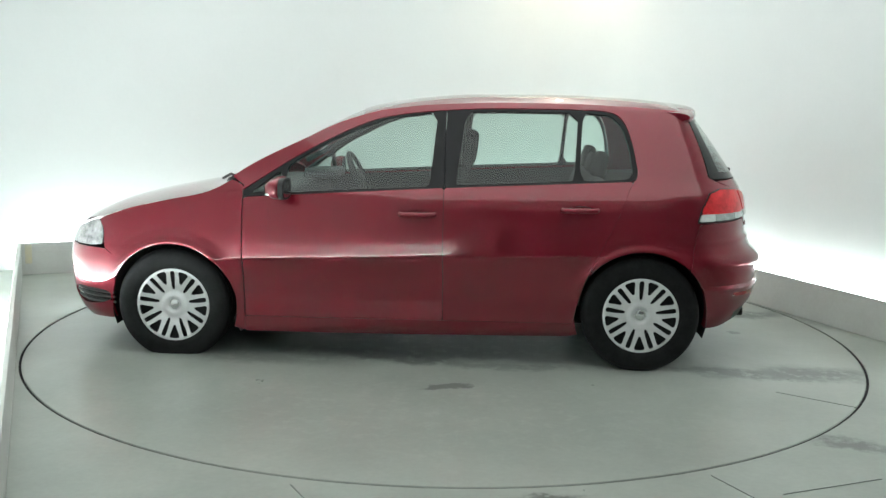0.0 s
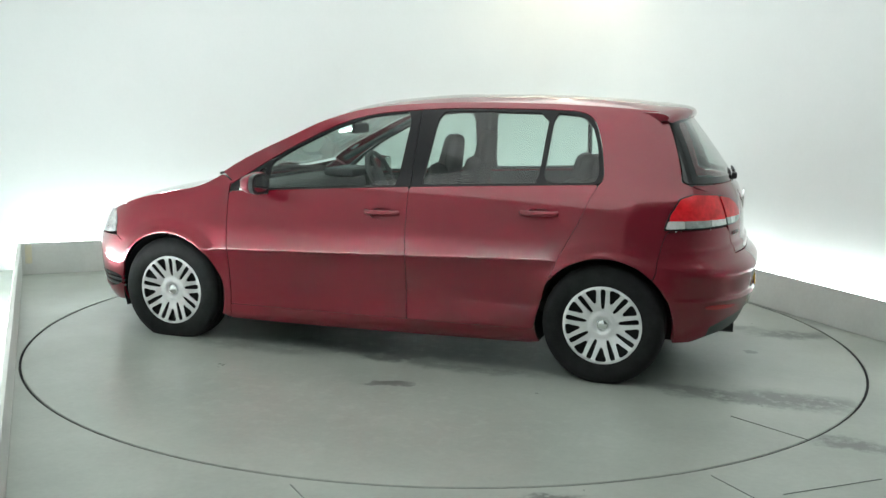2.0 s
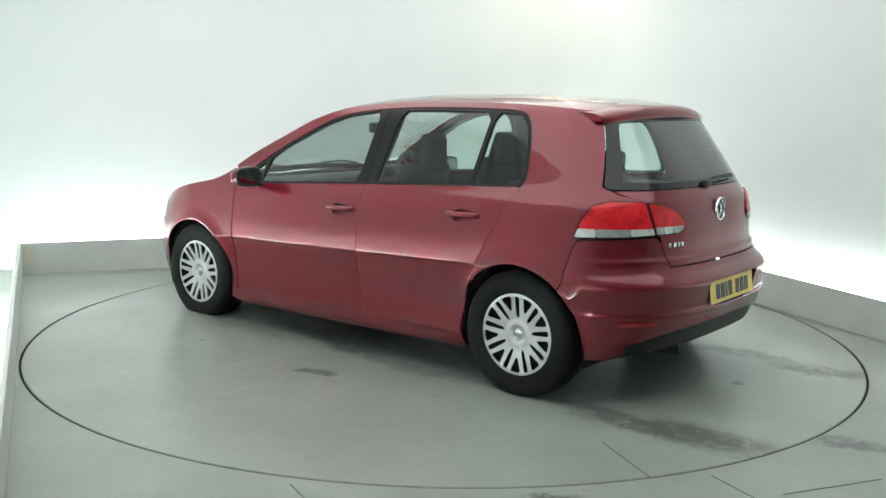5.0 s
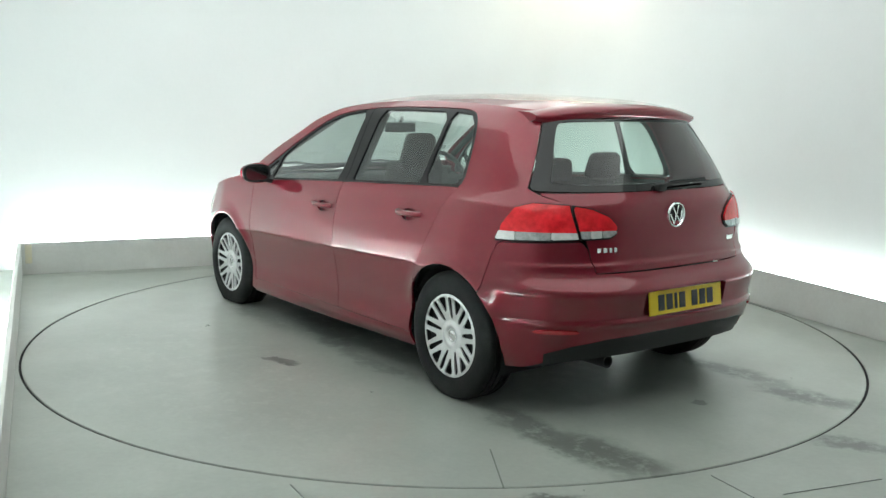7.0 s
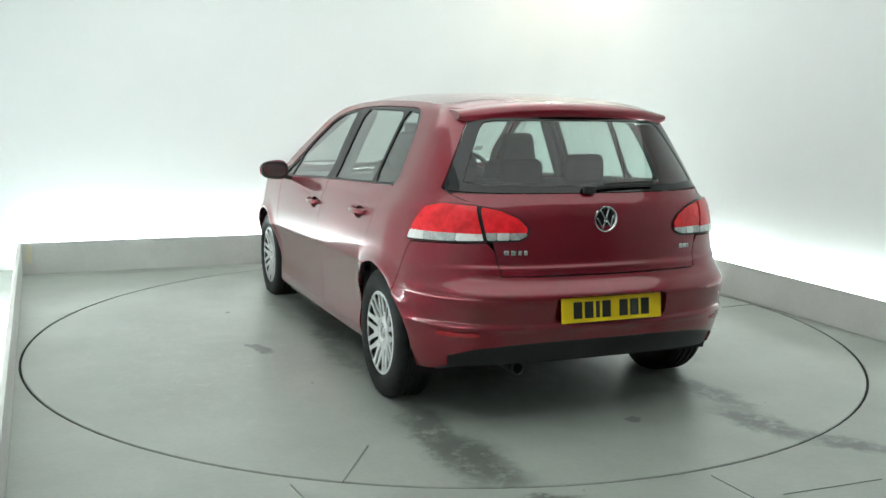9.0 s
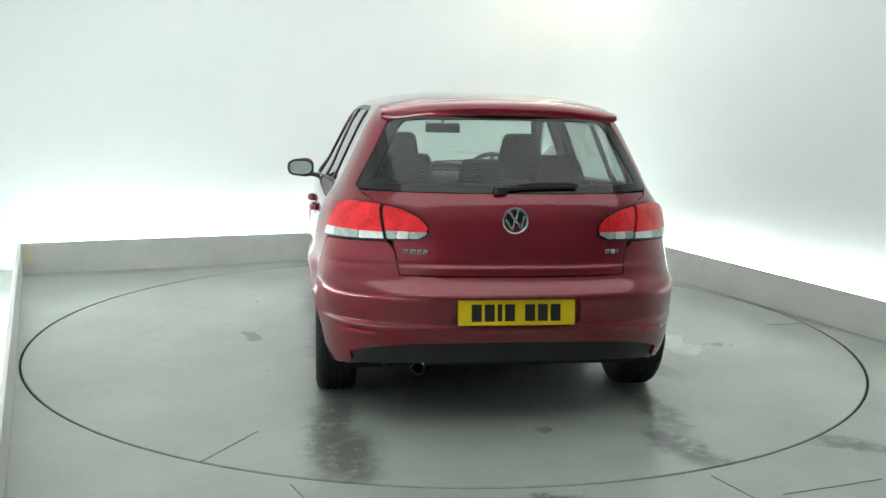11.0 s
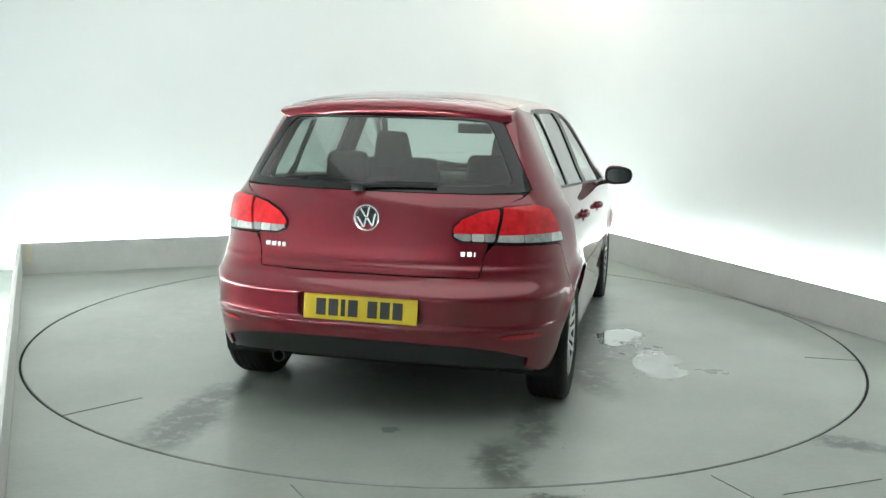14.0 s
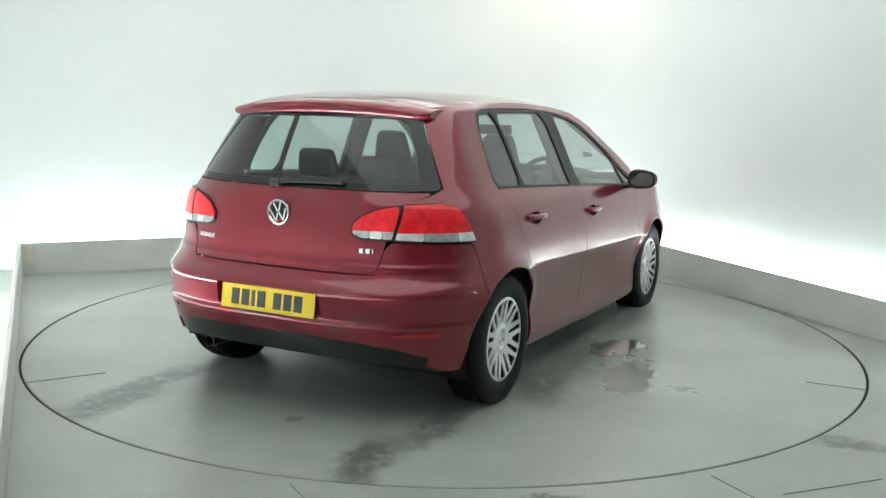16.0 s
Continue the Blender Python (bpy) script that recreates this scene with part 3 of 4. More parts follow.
def top_sheet(edge, mid, nb, power):
    """A sheet from a left edge line, over the middle line, to the mirrored edge."""
    edge, mid = np.asarray(edge), np.asarray(mid)
    bs = np.concatenate([np.linspace(1, 0, nb), np.linspace(0, -1, nb)[1:]])
    verts, faces = [], []
    for e, m in zip(edge, mid):
        for b in bs:
            k = abs(b)
            verts.append((m[0] + (e[0] - m[0]) * k ** 2, e[1] * b, m[2] + (e[2] - m[2]) * k ** power))
    n = len(bs)
    for i in range(len(edge) - 1):
        for j in range(n - 1):
            faces.append((i * n + j, i * n + j + 1, (i + 1) * n + j + 1, (i + 1) * n + j))
    verts = np.array(verts)
    f = np.array(faces)
    up = np.cross(verts[f[:, 1]] - verts[f[:, 0]], verts[f[:, 3]] - verts[f[:, 0]])[:, 2].sum()
    if up < 0:
        faces = [q[::-1] for q in faces]
    return verts, faces, []


def mid_line(x0, x1, f, n):
    xs = np.linspace(x0, x1, n)
    return np.stack([xs, 0 * xs, f(xs)], 1)



# ---------------------------------------------------------------- the car
def build_wheel(car, x, side):
    """side: 1 left, -1 right. Steel rim with tyre and a silver wheel cover."""
    y = side * 0.765
    rim = part("wheel", lathe([(0.0, -0.05), (0.185, -0.05), (0.20, -0.09), (0.205, -0.09), (0.205, 0.085), (0.198, 0.085), (0.19, 0.03), (0.0, 0.03)], 48), BLACK_PLASTIC, car, "wheel with black tyre and silver cover")
    rim.matrix_basis = pose(x, y, 0.316, 0, 0, 0 if side > 0 else 180)
    g = []
    for c in (-0.052, -0.018, 0.018, 0.052):
        g += [(0.3175, c - 0.006), (0.310, c - 0.005), (0.310, c + 0.005), (0.3175, c + 0.006)]
    prof = [(0.205, -0.088), (0.235, -0.098), (0.27, -0.0985), (0.295, -0.092), (0.309, -0.082), (0.315, -0.07)] + g + [(0.315, 0.07), (0.309, 0.082), (0.295, 0.092), (0.27, 0.0985), (0.235, 0.098), (0.212, 0.092), (0.205, 0.088)]
    bm = lathe(prof, 96)
    floor_z = -0.316 - (-0.022 - x * math.sin(radians(0.622)))
    for v in bm.verts:
        if v.co.z < floor_z + 0.02:
            k = min(1.0, (floor_z + 0.02 - v.co.z) / 0.05)
            v.co.y *= 1 + 0.10 * k
            v.co.z = max(v.co.z, floor_z + 0.001)
    part("tyre", bm, RUBBER, rim, "black rubber tyre, flattened where it stands")
    dish = curve((0.0, 0.064), (0.036, 0.066), (0.044, 0.077), (0.052, 0.079), (0.075, 0.073), (0.12, 0.080), (0.175, 0.088), (0.190, 0.091), (0.200, 0.090), (0.210, 0.084), (0.216, 0.078))

    def cover(s, rr):
        a = s / 0.15
        return np.stack([rr * np.cos(a), dish(rr), rr * np.sin(a)], -1)
    cover.middle = np.array([0, -1.0, 0])
    full = 2 * math.pi * 0.15
    slots = []
    for i in range(9):
        a = full * (i + 0.25) / 9
        slots.append(rounded([(a - 0.014, 0.084), (a + 0.014, 0.084), (a + 0.0115, 0.191), (a - 0.0115, 0.191)], 2, 0.15))
        a = full * (i + 0.75) / 9
        slots.append(rounded([(a - 0.0085, 0.118), (a + 0.0085, 0.118), (a + 0.0245, 0.180), (a + 0.019, 0.192), (a - 0.019, 0.192), (a - 0.0245, 0.180)], 2, 0.15))
    part("wheel_cover", panel(cover, [[(0, 0.034), (full, 0.034), (full, 0.216), (0, 0.216)]] + slots, 0.0052, flange=0.007, sy=0.0052), SILVER, rim, "silver plastic wheel cover with paired spokes")
    part("backing", lathe([(0.0, 0.050), (0.20, 0.062)], 40), DARK, rim)
    part("centre_cap", lathe([(0.0, 0.0720), (0.022, 0.0720), (0.024, 0.0705), (0.026, 0.0730), (0.032, 0.0730), (0.035, 0.066)], 32), CHROME, rim, "round chrome centre badge")


def build_car():
    car = new("car")
    tagged(car, "dark red five-door hatchback car parked on the turntable", "car")

    # sides: cabin frame, rear quarter and sill in one pressing, left and right
    top = [(float(x), float(RAIL(x))) for x in np.linspace(0.955, -1.30, 40)] + [(s_x(x, float(RAIL(x))), float(RAIL(x))) for x in np.linspace(-1.34, -1.52, 6)]
    hatch = by_y([(0.500, 1.392), (0.545, 1.372), (0.622, 1.22), (0.695, 1.055), (0.660, 1.02), (0.585, 0.995), (0.574, 0.92), (0.566, 0.828)])
    low = by_y([(0.70, 0.824)]) + by_x([(-1.70, 0.820), (-1.60, 0.816), (-1.585, 0.80), (-1.55, 0.62)])
    edge = by_x(arc(-AXLE, 0.315, ARCH, 133, -20, 40))
    sill = [(-0.90, 0.178), (0.30, 0.172), (0.887, 0.175), (0.887, 0.99)]
    outer = top + hatch + low + edge + sill
    for side in (1, -1):
        part("body_side", panel(skin, [outer, SIDE_HOLE], 0.016, sy=0.010, mirror=side < 0), PAINT, car)
        # doors
        front = [(0.885, 0.262), (0.885, 0.915)] + [(float(x), float(BELT(x))) for x in np.linspace(0.86, SPLIT, 14)] + [(SPLIT, 0.262)]
        rear = [(SPLIT, 0.262), (SPLIT, float(BELT(SPLIT)))] + [(float(x), float(BELT(x))) for x in np.linspace(SPLIT - 0.05, -1.205, 14)] + DOOR_REAR[::-1]
        for nm, loop, hx in (("front_door", front, -0.075), ("rear_door", rear, -0.945)):
            hz = 0.845 if hx > -0.5 else 0.880
            # recess cup and pull handle
            cup = rounded([(hx - 0.072, hz - 0.036), (hx + 0.072, hz - 0.036), (hx + 0.072, hz + 0.026), (hx - 0.072, hz + 0.026)], 3)
            door = part(nm, panel(skin, [shrunk(loop, 0.0015), cup], 0.015, sy=0.009, flange=0.018, mirror=side < 0), PAINT, car)
            part("handle_recess", panel(skin, [shrunk(cup, -0.006)], 0.012, off=-0.030, flange=0, mirror=side < 0), PAINT, door)
            pts = [skin(np.array([hx + d]), np.array([hz + 0.004]))[0] for d in (-0.095, -0.085, -0.06, 0.0, 0.06, 0.085, 0.095)]
            outs = (0.004, 0.022, 0.030, 0.033, 0.030, 0.022, 0.004)
            bm = tube([(p[0], side * (p[1] + o), p[2]) for p, o in zip(pts, outs)], 0.011, 12)
            mz = sum(p[2] for p in pts) / len(pts)
            for v in bm.verts:
                v.co.z = mz + (v.co.z - mz) * 1.25
            part("handle", bm, PAINT, door)
            # frame and panes
            if nm == "front_door":
                zone = [(float(x), float(BELT(x))) for x in np.linspace(0.885, SPLIT, 12)] + [(SPLIT - 0.0, 1.405)] + [(x, z) for x, z in DLO_TOP if x > SPLIT]
                panes = [[(float(x), float(BELT(x)) + 0.012) for x in np.linspace(0.66, -0.135, 9)] + [(-0.168, 1.395), (0.095, 1.361), (0.28, 1.298), (0.53, 1.174), (0.655, 1.092)],
                         [(0.85, 0.95), (0.685, 0.958), (0.685, 1.075)]]
            else:
                zone = [(float(x), float(BELT(x))) for x in np.linspace(SPLIT, -1.215, 14)] + [(-1.250, 1.05)] + [(x, z) for x, z in DLO_TOP if x < SPLIT] + [(SPLIT, 1.407)]
                panes = [[(float(x), float(BELT(x)) + 0.012) for x in np.linspace(-0.275, -0.915, 9)] + [(-0.94, 1.398), (-0.52, 1.402), (-0.325, 1.398)],
                         [(-0.942, 1.034), (-1.205, 1.046), (-1.232, 1.085), (-1.212, 1.22), (-1.176, 1.325), (-1.115, 1.385), (-0.965, 1.398)]]
            panes = [rounded(p, 1, 0.12) for p in panes]
            part("window_frame", panel(skin, [shrunk(zone, 0.002)] + panes, 0.006, off=-0.004, flange=0.02, mirror=side < 0), GLOSS_BLACK, door)
            for p in panes:
                g = part("window_pane", panel(skin, [shrunk(p, -0.008)], 0.03, off=-0.010, flange=0, mirror=side < 0), GLASS, door)
                g.visible_shadow = False
            part("door_card", panel(skin, [shrunk(loop, 0.003)], 0.025, off=-0.032, flange=0, mirror=side < 0), TRIM, door)
        # front wing
        wing = [(0.8875, 0.178)] + by_x(arc(AXLE, 0.307, ARCH, 198, 24, 40), False) + by_x([(1.64, 0.60), (1.68, 0.628), (1.69, 0.70), (1.725, 0.785)], False)
        wing += [(s_x(x, float(FENDER(x)), False), float(FENDER(x))) for x in np.linspace(1.69, 0.955, 22)] + [(0.8875, 0.986)]
        part("front_wing", panel(skin, [shrunk(wing, 0.001)], 0.014, sy=0.010, mirror=side < 0), PAINT, car)
        lamp = by_x([(1.700, 0.634), (1.684, 0.68), (1.692, 0.735), (1.728, 0.782)], False) + by_x([(1.79, 0.764), (1.85, 0.738)], False) + by_y([(0.52, 0.70), (0.36, 0.675), (0.36, 0.625), (0.55, 0.628)], False)
        part("headlamp", panel(skin, [rounded(shrunk(lamp, 0.001), 3, 0.2)], 0.012, off=0.004, mirror=side < 0), HEAD_LENS, car, "clear glass headlamp")
        # wheel housings
        for ax in (AXLE, -AXLE):
            bm = bmesh.new()
            rows = []
            for i in range(33):
                a = radians(-20 + 220 * i / 32)
                rows.append([bm.verts.new((ax + rr * math.cos(a), side * (0.55 + h), 0.315 + rr * math.sin(a))) for rr, h in ((0.02, 0.0), (ARCH + 0.004, 0.0), (ARCH + 0.004, 0.27))])
            for a, b in zip(rows, rows[1:]):
                for k in range(2):
                    bm.faces.new((a[k], a[k + 1], b[k + 1], b[k]))
            part("wheel_housing", bm, DARK, car)
            part("mudflap", box((0.02, 0.10, 0.07), (ax - 0.372, side * 0.78, 0.205), 0.006, 1), BLACK_PLASTIC, car) if ax > 0 else None
        for ax in (AXLE, -AXLE):
            build_wheel(car, ax, side)
        # door mirror
        bm = bmesh.new()
        bmesh.ops.create_uvsphere(bm, u_segments=28, v_segments=16, radius=1)
        for v in bm.verts:
            c = v.co
            sx = 0.085 if c.x > 0 else 0.028
            n = 2.8
            k = (abs(c.y) ** n + abs(c.z) ** n) ** (1 / n)
            rr = math.sqrt(c.y ** 2 + c.z ** 2)
            q = rr / k if k > 1e-6 else 1
            v.co = Vector((c.x * sx, c.y * q * 0.092, c.z * q * 0.062 * (1 - 0.18 * c.y * side)))
        bmesh.ops.transform(bm, matrix=Matrix.Translation((0.645, side * 0.955, 0.985)) @ pose(0, 0, 0, 0, 0, side * -8), verts=bm.verts)
        m = part("door_mirror", bm, PAINT, car, "door mirror with a red shell and black base")
        bm = bmesh.new()
        bmesh.ops.create_circle(bm, cap_ends=True, segments=32, radius=1)
        for v in bm.verts:
            c = v.co.copy()
            k = (abs(c.x) ** 3 + abs(c.y) ** 3) ** (1 / 3)
            v.co = Vector((0, c.x / k * 0.074, c.y / k * 0.044))
        bm2 = bm.copy()
        ring = bmesh.ops.extrude_face_region(bm2, geom=bm2.faces[:])
        for v in bm2.verts:
            v.co.y, v.co.z = v.co.y * 1.2, v.co.z * 1.3
        for v in [g for g in ring["geom"] if isinstance(g, bmesh.types.BMVert)]:
            v.co.x += 0.026
        place = Matrix.Translation((0.613, side * 0.954, 0.985)) @ pose(0, 0, 0, 0, 0, side * -3)
        bmesh.ops.transform(bm2, matrix=place, verts=bm2.verts)
        bmesh.ops.recalc_face_normals(bm2, faces=bm2.faces)
        part("mirror_rim", bm2, BLACK_PLASTIC, m, smooth=False)
        bmesh.ops.transform(bm, matrix=Matrix.Translation((-0.002, 0, 0)) @ place, verts=bm.verts)
        part("mirror_glass", bm, MIRROR, m, smooth=False)
        part("indicator", box((0.025, 0.075, 0.011), (0.692, side * 0.985, 0.958), 0.005, 2, turn=pose(0, 0, 0, 0, 0, side * -24)), CLEAR_LENS, m, "slim clear indicator strip")
        part("mirror_foot", box((0.07, 0.12, 0.028), (0.665, side * 0.862, 0.935), 0.010, 2, turn=pose(0, 0, 0, side * 12, 0, 0)), BLACK_PLASTIC, m)
        # tail lamps: outer piece on the quarter, inner piece on the tailgate
        out_loop = by_x([(-1.575, 0.822), (-1.60, 0.90), (-1.64, 0.972)]) + by_y([(0.70, 0.992), (0.579, 0.985), (0.575, 0.834), (0.70, 0.828)])
        in_loop = by_y([(0.571, 0.983), (0.49, 0.968), (0.42, 0.935), (0.385, 0.895), (0.392, 0.858), (0.43, 0.838), (0.569, 0.834)])
        for nm, loop, cut in (("tail_lamp", out_loop, 0.866), ("tailgate_lamp", in_loop, 0.872)):
            loop = dense(loop, 0.01)
            body = part(nm, panel(skin, [rounded(shrunk(loop, -0.004), 1)], 0.012, off=0.003, flange=0.01, mirror=side < 0), GLOSS_BLACK, car, "red and clear tail lamp")
            hi = [p for p in shrunk(loop, 0.004)]
            up = clip_loop(hi, cut, True)
            dn = clip_loop(hi, cut, False)
            part("red_lens", panel(skin, [up], 0.010, off=0.012, flange=0.012, mirror=side < 0), RED_LENS, body, "glossy red lens")
            lo, hi = dn[:, 0].min(), dn[:, 0].max()
            cuts = (0.0, 0.30, 0.72, 1.0) if nm == "tail_lamp" else (0.0, 0.42, 0.72, 1.0)
            for i, (a, b) in enumerate(zip(cuts, cuts[1:])):
                seg = clip_loop(clip_loop([tuple(p)[::-1] for p in dn], lo + (hi - lo) * a + 0.001, True).tolist(), lo + (hi - lo) * b - 0.001, False)[:, ::-1]
                dim = (i == 1) == (nm == "tail_lamp")
                part("reversing_lens" if dim else "clear_lens", panel(skin, [seg], 0.008, off=0.012, flange=0.012, mirror=side < 0), DIM_LENS if dim else CLEAR_LENS, body, "greyer ribbed clear lens" if dim else "clear silver lens")

    # tailgate
    gate = both([(0.510, 0.6865), (0.534, 0.79), (0.558, 0.90), (0.581, 0.992), (0.652, 1.022), (0.672, 1.036), (0.40, 1.038), (0.15, 1.038)])
    tailgate = part("tailgate", panel(skin, [gate], 0.016, sy=0.008), PAINT, car)
    glass = both([(0.15, 1.042), (0.45, 1.042), (0.680, 1.046), (0.688, 1.06), (0.618, 1.22), (0.540, 1.370), (0.45, 1.378), (0.15, 1.385)])
    pane = both([(0.15, 1.072), (0.45, 1.072), (0.618, 1.078), (0.620, 1.09), (0.566, 1.22), (0.498, 1.350), (0.43, 1.358), (0.15, 1.362)])
    part("window_frame", panel(skin, [glass, rounded(pane, 2, 0.2)], 0.014, off=0.0, flange=0.01), BLACK_GLASS, tailgate, "black glass border of the rear window")
    g = part("window_pane", panel(skin, [shrunk(pane, -0.006)], 0.03, off=-0.002, flange=0), GLASS, tailgate)
    g.visible_shadow = False
    # rear wiper lying along the glass
    pts = [skin(np.array([s_y(y, z)]), np.array([z]))[0] + np.array([-0.014, 0, 0.006]) for y, z in ((0.06, 1.052), (-0.02, 1.060), (-0.15, 1.064), (-0.30, 1.066))]
    part("rear_wiper", join(tube(pts, 0.009, 8), box((0.03, 0.06, 0.035), tuple(pts[0] + np.array([0.0, 0.0, -0.004])), 0.008), tube([tuple(np.array(p) + [0.004, 0, 0.012]) for p in pts[1:]], 0.006, 6)), BLACK_PLASTIC, tailgate)
    # round badge and model bars
    bx = float(TAIL(0.926))
    tilt = pose(bx - 0.004, 0, 0.926, 0, 10, 90)
    bm = lathe([(0.0, 0.0), (0.047, 0.0), (0.049, 0.004), (0.053, 0.009), (0.058, 0.008), (0.060, 0.0)], 40)
    bmesh.ops.transform(bm, matrix=tilt, verts=bm.verts)
    part("badge", bm, CHROME, tailgate, "round chrome badge")
    strokes = [(sx * x, z, n, sx * a) for sx in (-1, 1) for x, z, n, a in ((0.0115, 0.023, 0.046, 22), (0.0315, -0.013, 0.054, 23), (0.0115, -0.021, 0.042, -24))]
    bm = join(*[box((0.0085, 0.004, n), (x, 0.004, z), 0.001, 1, turn=pose(0, 0, 0, 0, a, 0)) for x, z, n, a in strokes])
    bmesh.ops.transform(bm, matrix=tilt, verts=bm.verts)
    part("badge_bars", bm, CHROME, tailgate)
    bm = lathe([(0.0, 0.002), (0.046, 0.002)], 40)
    bmesh.ops.transform(bm, matrix=tilt, verts=bm.verts)
    part("badge_disc", bm, GLOSS_BLACK, tailgate)
    for y0, widths in ((0.50, (0.024, 0.024, 0.017, 0.018)), (-0.43, (0.020, 0.022, 0.006))):
        y = y0
        for wd in widths:
            p = skin(np.array([s_y(y - wd / 2, 0.785)]), np.array([0.785]))[0]
            part("model_bar", box((0.004, wd, 0.021), (p[0] - 0.002, p[1], p[2]), 0.001, 1), CHROME, tailgate)
            y -= wd + 0.008

    # rear bumper with plate recess
    mirror_s = lambda pts: [(2 * (REAR0 - REACH) - s, z) for s, z in pts]
    side_top = by_x([(-1.553, 0.62), (-1.588, 0.798), (-1.603, 0.812), (-1.70, 0.816)])
    wheel_edge = by_x([(-AXLE - ARCH * math.cos(radians(a)), 0.315 + ARCH * math.sin(radians(a))) for a in (-12, -2, 8, 18, 28, 38, 46)])
    left = wheel_edge + side_top + by_y([(0.70, 0.820), (0.566, 0.824), (0.538, 0.79), (0.515, 0.682), (0.30, 0.680)])
    under = by_x([(-1.72, 0.245), (-1.80, 0.275)]) + by_y([(0.70, 0.322), (0.60, 0.362), (0.45, 0.388), (0.2, 0.398)])
    loop = left + mirror_s(left)[::-1] + mirror_s(under) + under[::-1]
    recess = both([(0.285, 0.468), (0.285, 0.56), (0.28, 0.595), (0.25, 0.600)])
    bumper = part("rear_bumper", panel(skin, [shrunk(loop, 0.0), rounded(recess, 2, 0.2)], 0.015, sy=0.008, flange=0.03), PAINT, car)
    part("plate_recess", panel(skin, [shrunk(recess, -0.01)], 0.03, off=-0.026, flange=0), PAINT, bumper)
    lower = under + mirror_s(under)[::-1] + mirror_s(by_x([(-1.72, 0.228)])) + by_y([(-0.66, 0.262), (-0.45, 0.285), (-0.2, 0.290), (0.2, 0.290), (0.45, 0.285), (0.66, 0.262)]) + by_x([(-1.72, 0.228)])
    part("valance", panel(skin, [lower], 0.016, off=-0.014), BLACK_PLASTIC, bumper, "black plastic lower valance")
    for side in (1, -1):
        ref = rounded(by_y([(0.585, 0.420), (0.745, 0.420), (0.745, 0.441), (0.595, 0.440)]), 2)
        part("reflector", panel(skin, [ref], 0.008, off=0.006, flange=0.012, mirror=side < 0), DARK_RED, bumper, "dark red bumper reflector")
    plate = part("number_plate", box((0.006, 0.520, 0.111), (-2.020, 0, 0.534), 0.002, 1, turn=pose(0, 0, 0, 0, 7, 0)), YELLOW, bumper, "yellow number plate with black bars")
    y = 0.200
    for i in range(7):
        wd = 0.020 if i == 2 else 0.044
        part("plate_bar", box((0.003, wd, 0.074), (-2.024, y - wd / 2, 0.534), 0.0008, 1, turn=pose(0, 0, 0, 0, 7, 0)), INK, plate)
        y -= wd + (0.045 if i == 3 else 0.013)
    part("plate_footer", box((0.003, 0.17, 0.010), (-2.026, 0.0, 0.484), 0.001, 1, turn=pose(0, 0, 0, 0, 7, 0)), WHITE_CARD, plate)
    # exhaust
    bm = lathe([(0.025, -0.18), (0.031, -0.18), (0.031, 0.12), (0.025, 0.12), (0.025, -0.18)], 20)
    bmesh.ops.transform(bm, matrix=pose(-1.81, 0.42, 0.268, 0, 0, 90), verts=bm.verts)
    part("exhaust_pipe", bm, BLACK_PLASTIC, car, "dark steel exhaust pipe")

    # front bumper and grille
    fw = [(s_x(AXLE + ARCH * math.cos(radians(a)), 0.307 + ARCH * math.sin(radians(a)), False), 0.307 + ARCH * math.sin(radians(a))) for a in (-14, 0, 12, 24)]
    left = fw + by_x([(1.637, 0.598), (1.682, 0.624)], False) + by_y([(0.55, 0.622), (0.36, 0.620), (0.2, 0.615)], False)
    mirror_f = lambda pts: [(2 * (FRONT0 + REACH) - s, z) for s, z in pts]
    under = by_x([(1.70, 0.215)], False) + by_y([(0.6, 0.20), (0.3, 0.195)], False)
    loop = left + mirror_f(left)[::-1] + mirror_f(under) + under[::-1]
    vent = by_y([(0.78, 0.30), (0.80, 0.39), (0.58, 0.39), (0.56, 0.28)], False)
    mouth = by_y([(0.48, 0.27), (0.48, 0.40), (0.0, 0.40)], False)
    mouth = mouth + mirror_f(mouth[:-1])[::-1]
    fb = part("front_bumper", panel(skin, [loop, rounded(vent), mirror_f(rounded(vent)), mouth], 0.02), PAINT, car)
    part("intake", panel(skin, [shrunk(loop, 0.03)], 0.04, off=-0.03, flange=0), DARK, fb)
    for v in (vent, mirror_f(vent)):
        for z in (0.315, 0.345, 0.372):
            a, b = min(p[0] for p in v), max(p[0] for p in v)
            part("vent_slat", tube([skin(np.array([s]), np.array([z]))[0] * [0.994, 0.994, 1] for s in np.linspace(a + 0.02, b - 0.02, 6)], 0.008, 6), BLACK_PLASTIC, fb)
    grille = by_y([(0.355, 0.617), (0.355, 0.672), (0.0, 0.695)], False)
    part("grille", panel(skin, [grille + mirror_f(grille[:-1])[::-1]], 0.02, off=-0.01), GLOSS_BLACK, car, "slim black front grille")

    # bonnet, windscreen, roof
    xs = np.linspace(0.96, 1.70, 26)
    edge = [skin(np.array([s_x(float(x), float(FENDER(x)), False)]), np.array([float(FENDER(x))]))[0] for x in xs]
    edge += [skin(np.array([s_y(y, z, False)]), np.array([z]))[0] for y, z in ((0.66, 0.772), (0.55, 0.725), (0.45, 0.712), (0.3, 0.703), (0.15, 0.702), (0.02, 0.702))]
    part("bonnet", top_sheet(edge, mid_line(1.10, 2.055, HOOD_MID, len(edge)), 16, 2.4), PAINT, car)
    xs = np.linspace(0.955, 0.22, 24)
    edge = [skin(np.array([x]), np.array([float(RAIL(x))]))[0] for x in xs]
